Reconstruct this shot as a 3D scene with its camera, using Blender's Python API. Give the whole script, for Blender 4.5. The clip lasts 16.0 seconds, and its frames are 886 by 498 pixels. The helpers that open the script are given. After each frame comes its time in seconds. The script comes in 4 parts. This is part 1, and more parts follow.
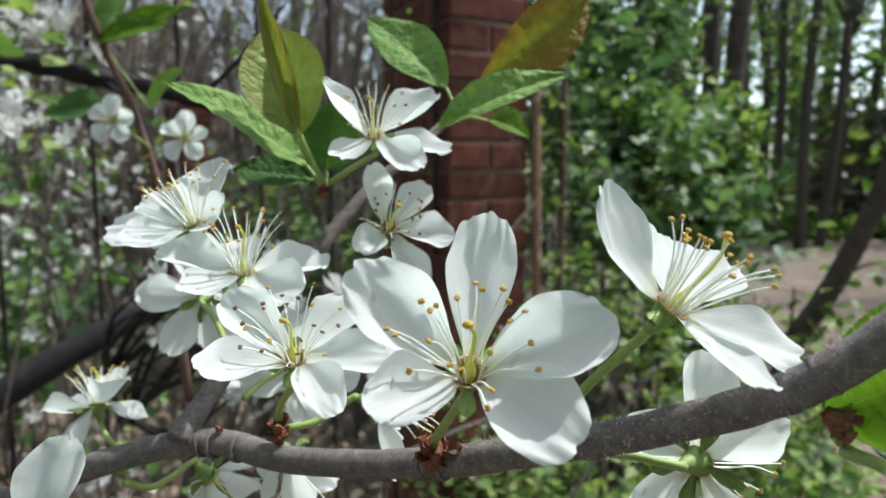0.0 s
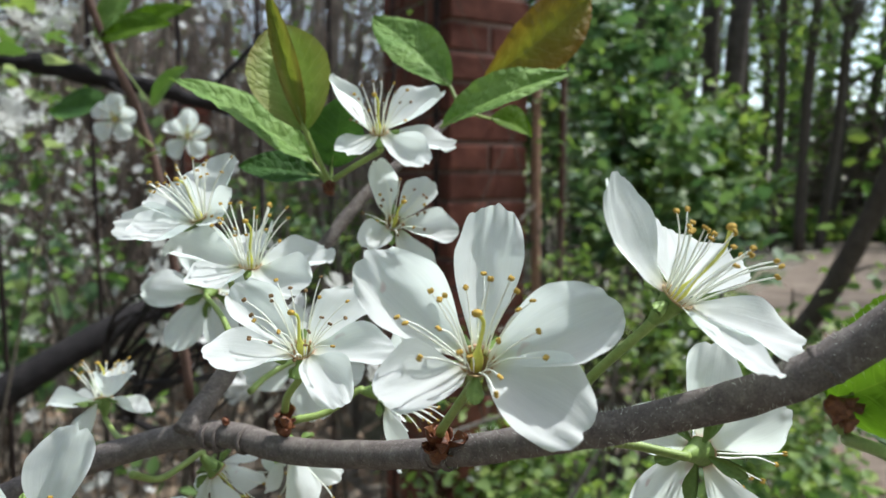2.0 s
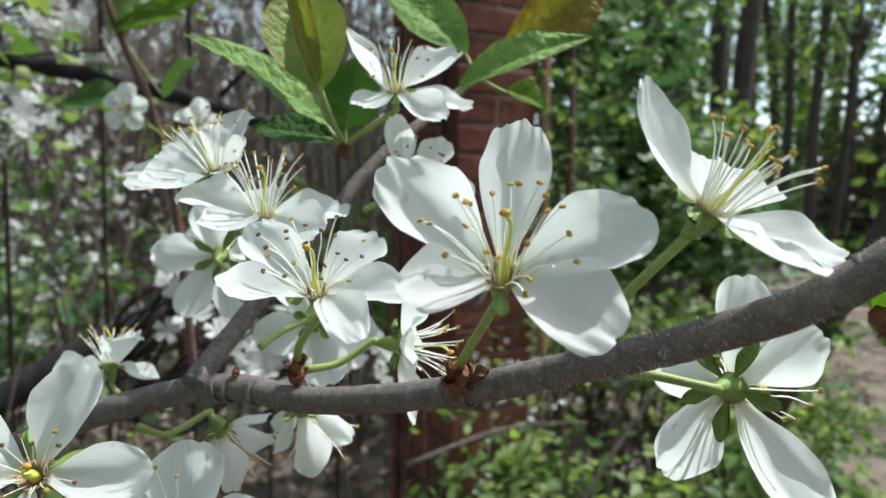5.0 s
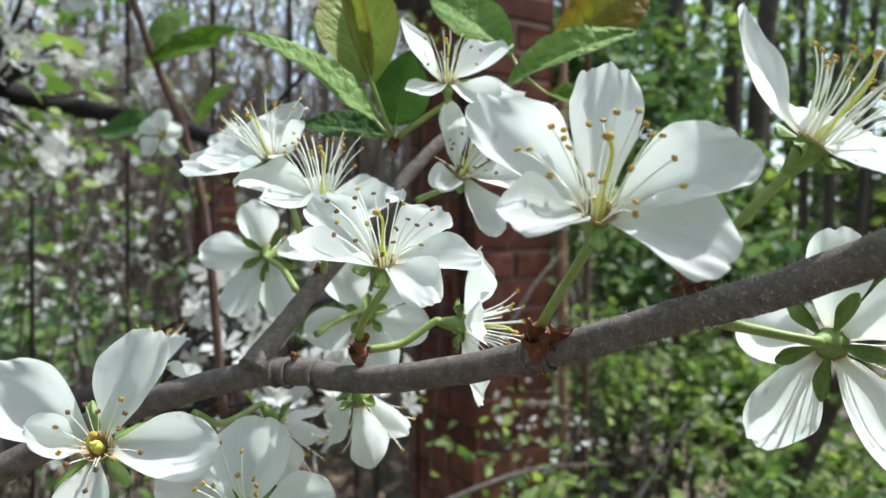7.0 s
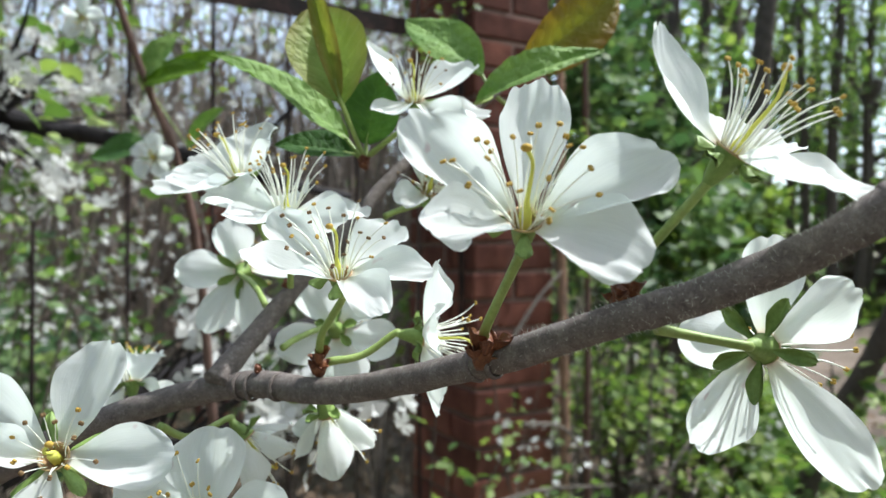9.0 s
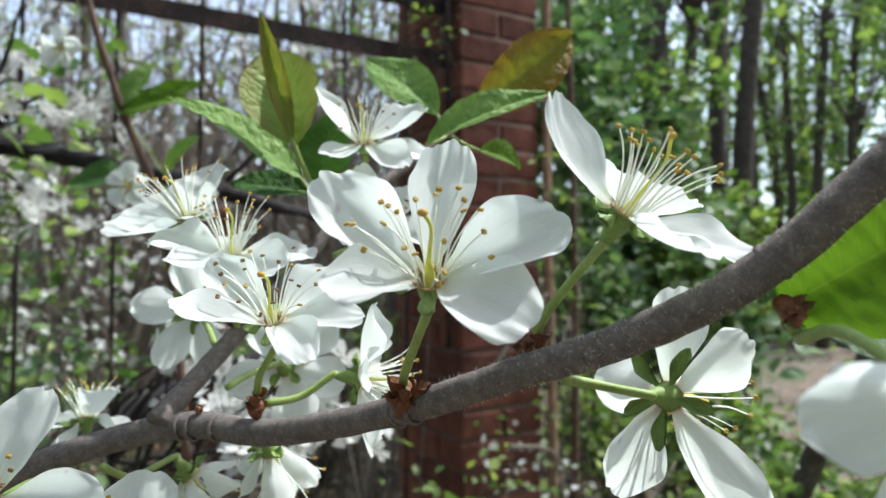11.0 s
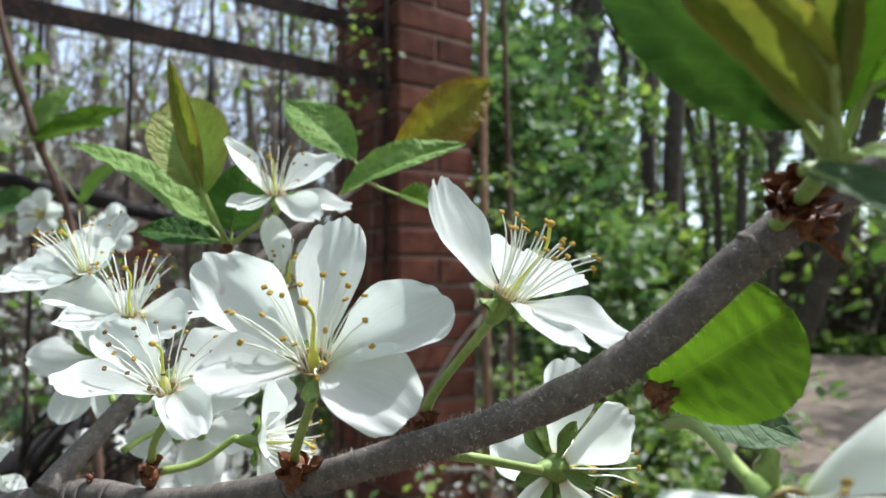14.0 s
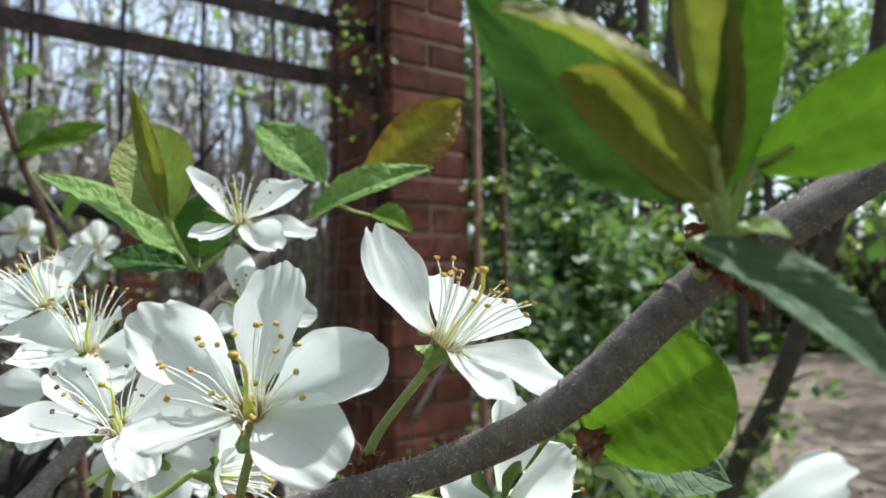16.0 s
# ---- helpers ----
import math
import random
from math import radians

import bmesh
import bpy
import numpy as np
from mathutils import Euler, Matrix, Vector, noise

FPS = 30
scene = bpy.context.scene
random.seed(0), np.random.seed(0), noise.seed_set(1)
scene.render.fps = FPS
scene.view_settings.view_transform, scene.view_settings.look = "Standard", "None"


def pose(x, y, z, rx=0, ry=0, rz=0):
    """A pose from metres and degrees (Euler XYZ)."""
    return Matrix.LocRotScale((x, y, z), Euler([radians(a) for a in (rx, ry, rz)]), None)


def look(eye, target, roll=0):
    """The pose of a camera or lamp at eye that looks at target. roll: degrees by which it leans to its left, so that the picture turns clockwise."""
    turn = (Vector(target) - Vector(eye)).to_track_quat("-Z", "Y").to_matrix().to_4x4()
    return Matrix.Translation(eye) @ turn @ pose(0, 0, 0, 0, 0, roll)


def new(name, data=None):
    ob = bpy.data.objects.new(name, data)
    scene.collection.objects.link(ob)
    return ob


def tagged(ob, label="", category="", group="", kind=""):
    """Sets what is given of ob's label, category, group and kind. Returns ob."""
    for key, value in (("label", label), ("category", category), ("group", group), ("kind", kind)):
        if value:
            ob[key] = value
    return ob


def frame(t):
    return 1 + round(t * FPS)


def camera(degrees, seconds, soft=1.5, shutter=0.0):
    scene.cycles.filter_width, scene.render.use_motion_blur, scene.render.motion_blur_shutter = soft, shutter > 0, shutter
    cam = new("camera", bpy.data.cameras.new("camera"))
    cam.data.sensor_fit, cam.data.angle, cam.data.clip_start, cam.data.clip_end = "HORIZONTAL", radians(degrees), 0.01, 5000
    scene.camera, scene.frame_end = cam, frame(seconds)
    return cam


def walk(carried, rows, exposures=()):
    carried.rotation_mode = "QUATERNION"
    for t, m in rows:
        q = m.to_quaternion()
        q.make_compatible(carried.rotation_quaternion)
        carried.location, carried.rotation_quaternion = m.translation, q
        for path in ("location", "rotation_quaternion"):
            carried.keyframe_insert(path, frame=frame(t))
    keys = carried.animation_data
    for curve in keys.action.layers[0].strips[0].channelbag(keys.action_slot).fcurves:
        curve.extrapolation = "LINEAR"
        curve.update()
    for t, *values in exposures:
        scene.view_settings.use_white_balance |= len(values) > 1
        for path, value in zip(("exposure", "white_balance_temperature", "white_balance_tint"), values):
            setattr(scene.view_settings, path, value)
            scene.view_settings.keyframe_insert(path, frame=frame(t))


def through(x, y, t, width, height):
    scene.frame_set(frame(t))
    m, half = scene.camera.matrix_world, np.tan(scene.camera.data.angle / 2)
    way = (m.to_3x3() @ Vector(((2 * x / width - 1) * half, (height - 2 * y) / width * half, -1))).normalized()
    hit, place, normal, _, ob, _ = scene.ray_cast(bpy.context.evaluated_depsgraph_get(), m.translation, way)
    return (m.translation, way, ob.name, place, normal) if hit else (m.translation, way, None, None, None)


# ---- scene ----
cam = camera(66.9, 16.0)
METRES, EYE, TILT, LEAN, TURN = 0.1, 1.35, -6.0, 0.0, 0.0
ROWS = [
    (0.0, 0.0, 0.0, 0.0, 0.0, 0.0, -0.0),
    (0.5, -0.0092, 0.0055, -0.0118, 0.0, 0.0, -0.01),
    (1.0, -0.0242, 0.0105, -0.0114, 0.05, 0.03, -0.11),
    (1.5, -0.0359, 0.0018, -0.0224, -0.02, 0.08, -0.22),
    (2.0, -0.0112, -0.0132, -0.0127, -0.07, 0.13, -0.21),
    (2.5, -0.0199, -0.0183, -0.0295, -0.11, 0.23, -0.27),
    (3.0, -0.0246, -0.003, -0.0584, -0.08, 0.29, -0.47),
    (3.5, -0.0408, 0.006, -0.0708, -0.11, 0.27, -0.59),
    (4.0, -0.0282, -0.0031, -0.0996, -0.0, 0.29, -0.71),
    (6.5, -0.0777, 0.0578, -0.2045, 1.43, 4.57, -0.71),
    (7.0, -0.1152, 0.0478, -0.2513, 1.77, 5.17, -0.53),
    (7.5, -0.1464, 0.0392, -0.2767, 1.97, 5.55, -0.43),
    (8.0, -0.1302, -0.0035, -0.3124, 2.08, 5.96, -0.18),
    (8.5, -0.0929, -0.0022, -0.2911, 2.09, 6.36, -0.22),
    (9.0, -0.0359, 0.0233, -0.2678, 2.04, 6.99, -0.05),
    (11.5, 0.0916, -0.0233, -0.2157, 0.69, 8.99, 0.04),
    (12.0, 0.1275, -0.0306, -0.1982, -0.38, 9.36, -0.09),
    (12.5, 0.1446, -0.0445, -0.1842, -1.59, 9.73, -0.08),
    (13.0, 0.1537, -0.0138, -0.1739, -2.56, 10.02, 0.21),
    (13.5, 0.1323, -0.0099, -0.1628, -3.36, 10.13, 0.42),
    (14.0, 0.1284, -0.0369, -0.1538, -3.85, 10.19, 0.7),
    (14.5, 0.1395, -0.0415, -0.1465, -4.18, 10.27, 0.78),
    (15.0, 0.155, -0.0533, -0.1354, -4.25, 10.31, 0.98),
    (15.5, 0.1834, -0.0647, -0.1172, -4.14, 10.37, 1.27),
    (16.0, 0.2032, -0.0543, -0.1039, -3.97, 10.44, 1.41),
]
walk(cam, [(t, pose(0, 0, EYE, TILT, LEAN, TURN) @ pose(METRES * x, METRES * y, METRES * z, 90 + pitch, roll, yaw)) for t, x, y, z, yaw, pitch, roll in ROWS],
     exposures=((0.0, 0.28, 6200, 7), (4.2, 0.26, 6200, 7), (6.6, 0.37, 6200, 7), (8.0, 0.56, 6200, 7), (9.5, 0.51, 6200, 7), (12.0, 0.41, 6200, 7), (16.0, 0.44, 6200, 7)))

# ---- lens focus, sky, sun ----
cam.data.dof.use_dof = True
cam.data.dof.focus_distance = 0.095
cam.data.dof.aperture_fstop = 32.0

TO_SUN = Vector((0.46, 0.17, 0.87)).normalized()
world = bpy.data.worlds.new("spring_sky")
scene.world = world
world.use_nodes = True
wn = world.node_tree.nodes
sky = wn.new("ShaderNodeTexSky")
sky.sky_type = "NISHITA"
sky.sun_disc = False
sky.dust_density = 1.8
sky.air_density = 1.0
sky.ozone_density = 1.0
sky.sun_elevation = math.asin(TO_SUN.z)
sky.sun_rotation = math.atan2(TO_SUN.x, TO_SUN.y)
wn["Background"].inputs["Strength"].default_value = 0.25
pale = wn.new("ShaderNodeHueSaturation")
pale.inputs["Saturation"].default_value = 0.65
world.node_tree.links.new(sky.outputs[0], pale.inputs["Color"])
world.node_tree.links.new(pale.outputs[0], wn["Background"].inputs["Color"])
sun = new("sun", bpy.data.lights.new("sun", "SUN"))
sun.data.energy, sun.data.angle, sun.data.color = 4.7, radians(0.6), (1.0, 0.985, 0.955)
sun.matrix_world = look(TO_SUN * 30, (0, 0, 0))


# ---- materials ----
class Nodes:
    """A material's node tree with short calls."""

    def __init__(self, name):
        self.mat = bpy.data.materials.new(name)
        self.mat.use_nodes = True
        self.tree = self.mat.node_tree
        self.bsdf = self.tree.nodes["Principled BSDF"]
        self.out = self.tree.nodes["Material Output"]

    def add(self, kind, **values):
        n = self.tree.nodes.new(kind)
        for key, value in values.items():
            n.inputs[key.replace("_", " ")].default_value = value
        return n

    def link(self, a, b):
        self.tree.links.new(a, b)

    def coords(self, which="Object"):
        return self.add("ShaderNodeTexCoord").outputs[which]

    def noise(self, scale, detail=4.0, vector=None, rough=0.55):
        n = self.add("ShaderNodeTexNoise", Scale=scale, Detail=detail, Roughness=rough)
        self.link(vector or self.coords(), n.inputs["Vector"])
        return n.outputs["Fac"]

    def ramp(self, fac, stops):
        n = self.add("ShaderNodeValToRGB")
        el = n.color_ramp.elements
        while len(el) < len(stops):
            el.new(0.5)
        for e, (p, c) in zip(el, stops):
            e.position, e.color = p, (*c, 1.0)
        self.link(fac, n.inputs["Fac"])
        return n.outputs["Color"]

    def mix(self, a, b, fac, mode="MIX"):
        n = self.add("ShaderNodeMixRGB")
        n.blend_type = mode
        for key, value in (("Fac", fac), ("Color1", a), ("Color2", b)):
            if isinstance(value, (int, float)):
                n.inputs[key].default_value = value
            elif isinstance(value, tuple):
                n.inputs[key].default_value = (*value, 1.0)
            else:
                self.link(value, n.inputs[key])
        return n.outputs["Color"]

    def maths(self, op, a, b=0.0):
        n = self.add("ShaderNodeMath")
        n.operation = op
        for k, value in enumerate((a, b)):
            if isinstance(value, (int, float)):
                n.inputs[k].default_value = value
            else:
                self.link(value, n.inputs[k])
        return n.outputs[0]

    def bump(self, height, strength, distance):
        n = self.add("ShaderNodeBump", Strength=strength, Distance=distance)
        self.link(height, n.inputs["Height"])
        self.link(n.outputs[0], self.bsdf.inputs["Normal"])
        return n.outputs[0]

    def colour(self, c):
        if isinstance(c, tuple):
            self.bsdf.inputs["Base Color"].default_value = (*c, 1.0)
        else:
            self.link(c, self.bsdf.inputs["Base Color"])

    def thin(self, c, fac, normal=None):
        """Lets light through a thin sheet."""
        tr, mx = self.add("ShaderNodeBsdfTranslucent"), self.add("ShaderNodeMixShader", Fac=fac)
        if isinstance(c, tuple):
            tr.inputs["Color"].default_value = (*c, 1.0)
        else:
            self.link(c, tr.inputs["Color"])
        if normal:
            self.link(normal, tr.inputs["Normal"])
        self.link(self.bsdf.outputs[0], mx.inputs[1])
        self.link(tr.outputs[0], mx.inputs[2])
        self.link(mx.outputs[0], self.out.inputs["Surface"])

    def rough(self, r, spec=0.5):
        self.bsdf.inputs["Roughness"].default_value = r
        self.bsdf.inputs["Specular IOR Level"].default_value = spec
        return self


def speckled(name, stops, scale, rough, bump=0.3, depth=0.001, fine=6.0, spec=0.4):
    """An opaque surface with blotches and grain."""
    m = Nodes(name).rough(rough, spec)
    big, small = m.noise(scale), m.noise(scale * fine, 6.0)
    both = m.maths("ADD", m.maths("MULTIPLY", big, 0.55), m.maths("MULTIPLY", small, 0.45))
    m.colour(m.ramp(both, stops))
    m.bump(both, bump, depth)
    return m.mat


def petal_material():
    m = Nodes("petal_white").rough(0.55, 0.3)
    sep = m.add("ShaderNodeSeparateXYZ")
    m.link(m.coords("UV"), sep.inputs[0])
    comb = m.add("ShaderNodeCombineXYZ")
    m.link(m.maths("MULTIPLY", sep.outputs[0], 3.0), comb.inputs[0])
    m.link(m.maths("MULTIPLY", sep.outputs[1], 44.0), comb.inputs[1])
    veins = m.noise(1.0, 3.0, comb.outputs[0])
    soft = m.noise(260.0, 3.0)
    base = m.ramp(sep.outputs[0], [(0.0, (0.70, 0.52, 0.40)), (0.07, (0.77, 0.77, 0.66)), (0.2, (0.832, 0.852, 0.836))])
    tone = m.ramp(veins, [(0.3, (0.93, 0.935, 0.93)), (0.6, (1.0, 1.0, 1.0))])
    col = m.mix(base, tone, 0.8, "MULTIPLY")
    specks = m.noise(330.0, 1.0, None, 0.3)
    col = m.mix(col, (0.62, 0.42, 0.44), m.ramp(specks, [(0.745, (0, 0, 0)), (0.80, (0.5, 0.5, 0.5))]))
    m.colour(col)
    height = m.maths("ADD", m.maths("MULTIPLY", veins, 0.25), m.maths("MULTIPLY", soft, 0.9))
    m.bump(height, 0.4, 0.0007)
    m.thin(m.mix(col, (0.945, 1.0, 0.955), 1.0, "MULTIPLY"), 0.55)
    return m.mat


def leaf_material(name, stops, under, through=0.45, rough=0.42, young=None):
    """A leaf blade: the midrib and side veins run by the leaf's own lengthwise and crosswise coordinates."""
    m = Nodes(name).rough(rough + 0.14, 0.18)
    sep = m.add("ShaderNodeSeparateXYZ")
    m.link(m.coords("UV"), sep.inputs[0])
    across = m.maths("ABSOLUTE", m.maths("SUBTRACT", m.maths("MULTIPLY", sep.outputs[1], 2.0), 1.0))
    wander = m.maths("MULTIPLY", m.noise(120.0, 2.0), 0.16)
    side = m.maths("ABSOLUTE", m.maths("SINE", m.maths("MULTIPLY", m.maths("ADD", wander, m.maths("SUBTRACT", sep.outputs[0], m.maths("MULTIPLY", across, 0.22))), 26.0)))
    rib = m.maths("MINIMUM", m.maths("MULTIPLY", across, 14.0), m.maths("MULTIPLY", side, 3.0))
    net = m.noise(650.0, 3.0)
    blot = m.noise(90.0, 4.0)
    col = m.ramp(blot, stops)
    if young:
        edge = m.maths("MULTIPLY", m.maths("POWER", across, 1.4), m.maths("MULTIPLY", blot, 1.5))
        col = m.mix(col, young, edge)
    vein = m.ramp(rib, [(0.0, (1.0, 1.0, 1.0)), (0.35, (0.0, 0.0, 0.0))])
    col = m.mix(col, under, m.maths("MULTIPLY", vein, 0.22))
    m.colour(col)
    cells = m.add("ShaderNodeTexVoronoi", Scale=330.0)
    cells.feature = "DISTANCE_TO_EDGE"
    m.link(m.coords(), cells.inputs["Vector"])
    puff = m.maths("MINIMUM", m.maths("MULTIPLY", cells.outputs["Distance"], 3.0), 1.0)
    height = m.maths("ADD", m.maths("MULTIPLY", m.maths("MINIMUM", rib, 1.0), 0.35), m.maths("ADD", m.maths("MULTIPLY", net, 0.6), m.maths("MULTIPLY", puff, 0.6)))
    m.bump(height, 0.6, 0.0008)
    m.thin(m.mix(col, (1.1, 1.25, 0.55), 1.0, "MULTIPLY"), through)
    return m.mat


def foliage_material(name, stops, through=0.45, rough=0.5, tint=(1.3, 1.5, 0.6)):
    """Far leaves, each a shade of its own."""
    m = Nodes(name).rough(rough, 0.3)
    geo = m.add("ShaderNodeNewGeometry")
    col = m.ramp(geo.outputs["Random Per Island"], stops)
    m.colour(col)
    m.thin(m.mix(col, tint, 1.0, "MULTIPLY"), through)
    return m.mat


def bark_material(name, stops, grain, depth, rings=0.0):
    m = Nodes(name).rough(0.85, 0.25)
    mp = m.add("ShaderNodeMapping", Scale=(1.0, 1.0, 1.0))
    m.link(m.coords(), mp.inputs["Vector"])
    blot, fine = m.noise(grain, 5.0, mp.outputs[0]), m.noise(grain * 7, 4.0, mp.outputs[0], 0.7)
    both = m.maths("ADD", m.maths("MULTIPLY", blot, 0.5), m.maths("MULTIPLY", fine, 0.5))
    col = m.ramp(both, stops)
    if rings:
        spots = m.noise(grain * 3.2, 1.0, mp.outputs[0], 0.3)
        col = m.mix(col, (0.42, 0.37, 0.33), m.ramp(spots, [(0.60, (0, 0, 0)), (0.72, (0.24, 0.24, 0.24))]))
    m.colour(col)
    m.bump(both, 0.7, depth)
    return m.mat


def brick_material():
    m = Nodes("brick_red").rough(0.88, 0.2)
    info = m.add("ShaderNodeObjectInfo")
    tone = m.ramp(info.outputs["Random"], [(0.0, (0.10, 0.040, 0.029)), (0.5, (0.15, 0.056, 0.040)), (1.0, (0.20, 0.08, 0.056))])
    blot = m.noise(14.0, 6.0)
    col = m.mix(tone, m.ramp(blot, [(0.35, (0.55, 0.5, 0.48)), (0.65, (1.1, 1.05, 1.0))]), 0.85, "MULTIPLY")
    m.colour(col)
    m.bump(m.noise(60.0, 6.0), 0.5, 0.004)
    return m.mat


def ground_material():
    m = Nodes("forest_soil").rough(0.95, 0.15)
    big, mid, fine = m.noise(0.5, 4.0), m.noise(6.0, 6.0), m.noise(45.0, 6.0, None, 0.7)
    soil = m.ramp(m.maths("ADD", m.maths("MULTIPLY", mid, 0.5), m.maths("MULTIPLY", fine, 0.5)),
                  [(0.3, (0.07, 0.058, 0.045)), (0.5, (0.19, 0.16, 0.13)), (0.7, (0.36, 0.31, 0.25))])
    moss = m.mix(soil, (0.07, 0.11, 0.03), m.ramp(big, [(0.5, (0, 0, 0)), (0.62, (0.6, 0.6, 0.6))]))
    m.colour(moss)
    m.bump(m.maths("ADD", mid, fine), 0.8, 0.04)
    return m.mat


PETAL = petal_material()
FILAMENT = speckled("filament_ivory", [(0.3, (0.83, 0.86, 0.72)), (0.7, (0.91, 0.92, 0.86))], 300, 0.5, 0.1, 0.0001)
ANTHER = speckled("anther_ochre", [(0.3, (0.30, 0.17, 0.03)), (0.7, (0.58, 0.40, 0.07))], 900, 0.8, 0.4, 0.0002)
ANTHER_DARK = speckled("anther_brown", [(0.3, (0.10, 0.055, 0.03)), (0.7, (0.26, 0.16, 0.06))], 900, 0.8, 0.4, 0.0002)
STIGMA = speckled("style_yellow_green", [(0.3, (0.50, 0.52, 0.06)), (0.7, (0.68, 0.66, 0.14))], 400, 0.5, 0.2, 0.0002)
RIM = speckled("cup_rim_reddish", [(0.3, (0.30, 0.26, 0.07)), (0.55, (0.42, 0.28, 0.15)), (0.75, (0.50, 0.24, 0.18))], 500, 0.5, 0.3, 0.0003)
SEPAL = speckled("sepal_green", [(0.3, (0.12, 0.19, 0.04)), (0.7, (0.24, 0.34, 0.09))], 350, 0.55, 0.3, 0.0003)
PEDICEL = speckled("flower_stalk_green", [(0.3, (0.18, 0.26, 0.06)), (0.7, (0.31, 0.39, 0.12))], 300, 0.5, 0.2, 0.0002)
BUD = speckled("bud_scale_brown", [(0.3, (0.035, 0.012, 0.008)), (0.5, (0.13, 0.042, 0.017)), (0.72, (0.29, 0.115, 0.04))], 420, 0.5, 0.6, 0.0006)
BARK = bark_material("twig_bark", [(0.3, (0.074, 0.060, 0.055)), (0.5, (0.152, 0.127, 0.116)), (0.7, (0.25, 0.22, 0.20))], 520, 0.0008, 1.0)
# Dark bark, deepened further so the colour holds the limb's shade.
BARK_DARK = bark_material("limb_bark_shade_dark", [(0.3, (0.008, 0.007, 0.008)), (0.55, (0.022, 0.019, 0.020)), (0.75, (0.06, 0.052, 0.05))], 40, 0.006)
BARK_RED = bark_material("shoot_bark_reddish", [(0.3, (0.055, 0.033, 0.026)), (0.55, (0.12, 0.072, 0.056)), (0.75, (0.21, 0.14, 0.115))], 90, 0.001)
BARK_TREE = bark_material("trunk_bark", [(0.3, (0.030, 0.024, 0.018)), (0.55, (0.085, 0.070, 0.055)), (0.75, (0.17, 0.15, 0.125))], 14, 0.02)
BARK_GREY = bark_material("grey_trunk_bark", [(0.3, (0.075, 0.064, 0.053)), (0.55, (0.16, 0.138, 0.117)), (0.75, (0.27, 0.24, 0.21))], 14, 0.02)
BARK_DRY = bark_material("dry_brushwood", [(0.3, (0.09, 0.07, 0.055)), (0.55, (0.21, 0.165, 0.135)), (0.75, (0.36, 0.30, 0.25))], 20, 0.01)
BARK_PALE = bark_material("dead_stem_bark", [(0.3, (0.16, 0.09, 0.06)), (0.55, (0.32, 0.19, 0.13)), (0.75, (0.48, 0.32, 0.24))], 60, 0.003)
LEAF = leaf_material("plum_leaf_green", [(0.35, (0.12, 0.22, 0.048)), (0.65, (0.22, 0.34, 0.095))], (0.44, 0.52, 0.26), 0.22, 0.46)
LEAF_PALE = leaf_material("plum_leaf_pale_underside", [(0.35, (0.24, 0.33, 0.11)), (0.65, (0.36, 0.45, 0.19))], (0.52, 0.58, 0.32), 0.22, 0.5)
# Darker copy of the leaf green, with the shade put into its colour.
LEAF_SHADED = leaf_material("plum_leaf_shade_green", [(0.35, (0.038, 0.092, 0.022)), (0.65, (0.075, 0.155, 0.040))], (0.20, 0.30, 0.12), 0.22, 0.5)
LEAF_DULL = leaf_material("plum_leaf_dull_green", [(0.35, (0.085, 0.135, 0.075)), (0.65, (0.13, 0.19, 0.11))], (0.22, 0.29, 0.17), 0.22, 0.5)
LEAF_FOLD = leaf_material("plum_leaf_olive_green", [(0.35, (0.17, 0.25, 0.06)), (0.65, (0.31, 0.42, 0.14))], (0.50, 0.57, 0.28), 0.25, 0.44, (0.23, 0.20, 0.07))
LEAF_MID = leaf_material("plum_leaf_mid_green", [(0.35, (0.06, 0.125, 0.012)), (0.65, (0.10, 0.185, 0.022))], (0.22, 0.31, 0.08), 0.42)
LEAF_BRONZE = leaf_material("plum_leaf_bronze", [(0.3, (0.19, 0.15, 0.028)), (0.7, (0.24, 0.26, 0.045))], (0.44, 0.46, 0.18), 0.45, 0.4, (0.25, 0.11, 0.025))
LEAF_OLIVE = leaf_material("plum_leaf_olive", [(0.3, (0.17, 0.19, 0.04)), (0.7, (0.27, 0.31, 0.07))], (0.40, 0.43, 0.18), 0.38, 0.42, (0.22, 0.15, 0.045))
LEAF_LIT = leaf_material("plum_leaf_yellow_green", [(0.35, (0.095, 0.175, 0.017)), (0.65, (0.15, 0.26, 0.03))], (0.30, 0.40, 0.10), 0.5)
FOLIAGE = foliage_material("woodland_leaves", [(0.0, (0.06, 0.115, 0.035)), (0.45, (0.12, 0.195, 0.060)), (0.8, (0.20, 0.285, 0.085)), (1.0, (0.33, 0.39, 0.13))], 0.45, 0.5, (1.15, 1.3, 0.65))
FOLIAGE_DEEP = foliage_material("deep_shrub_leaves", [(0.0, (0.05, 0.10, 0.045)), (0.5, (0.095, 0.16, 0.066)), (1.0, (0.18, 0.25, 0.09))], 0.38, 0.5, (1.05, 1.2, 0.8))
FOLIAGE_YOUNG = foliage_material("young_shrub_leaves", [(0.0, (0.07, 0.125, 0.035)), (0.5, (0.145, 0.215, 0.065)), (1.0, (0.31, 0.38, 0.12))], 0.45, 0.5, (1.15, 1.3, 0.65))
# White petals greyed: shade, flower gaps and stamens are put into the colour.
BLOSSOM = foliage_material("far_blossom_shade_white", [(0.0, (0.48, 0.49, 0.46)), (1.0, (0.68, 0.68, 0.66))], 0.35, 0.6, (1.0, 1.0, 0.97))
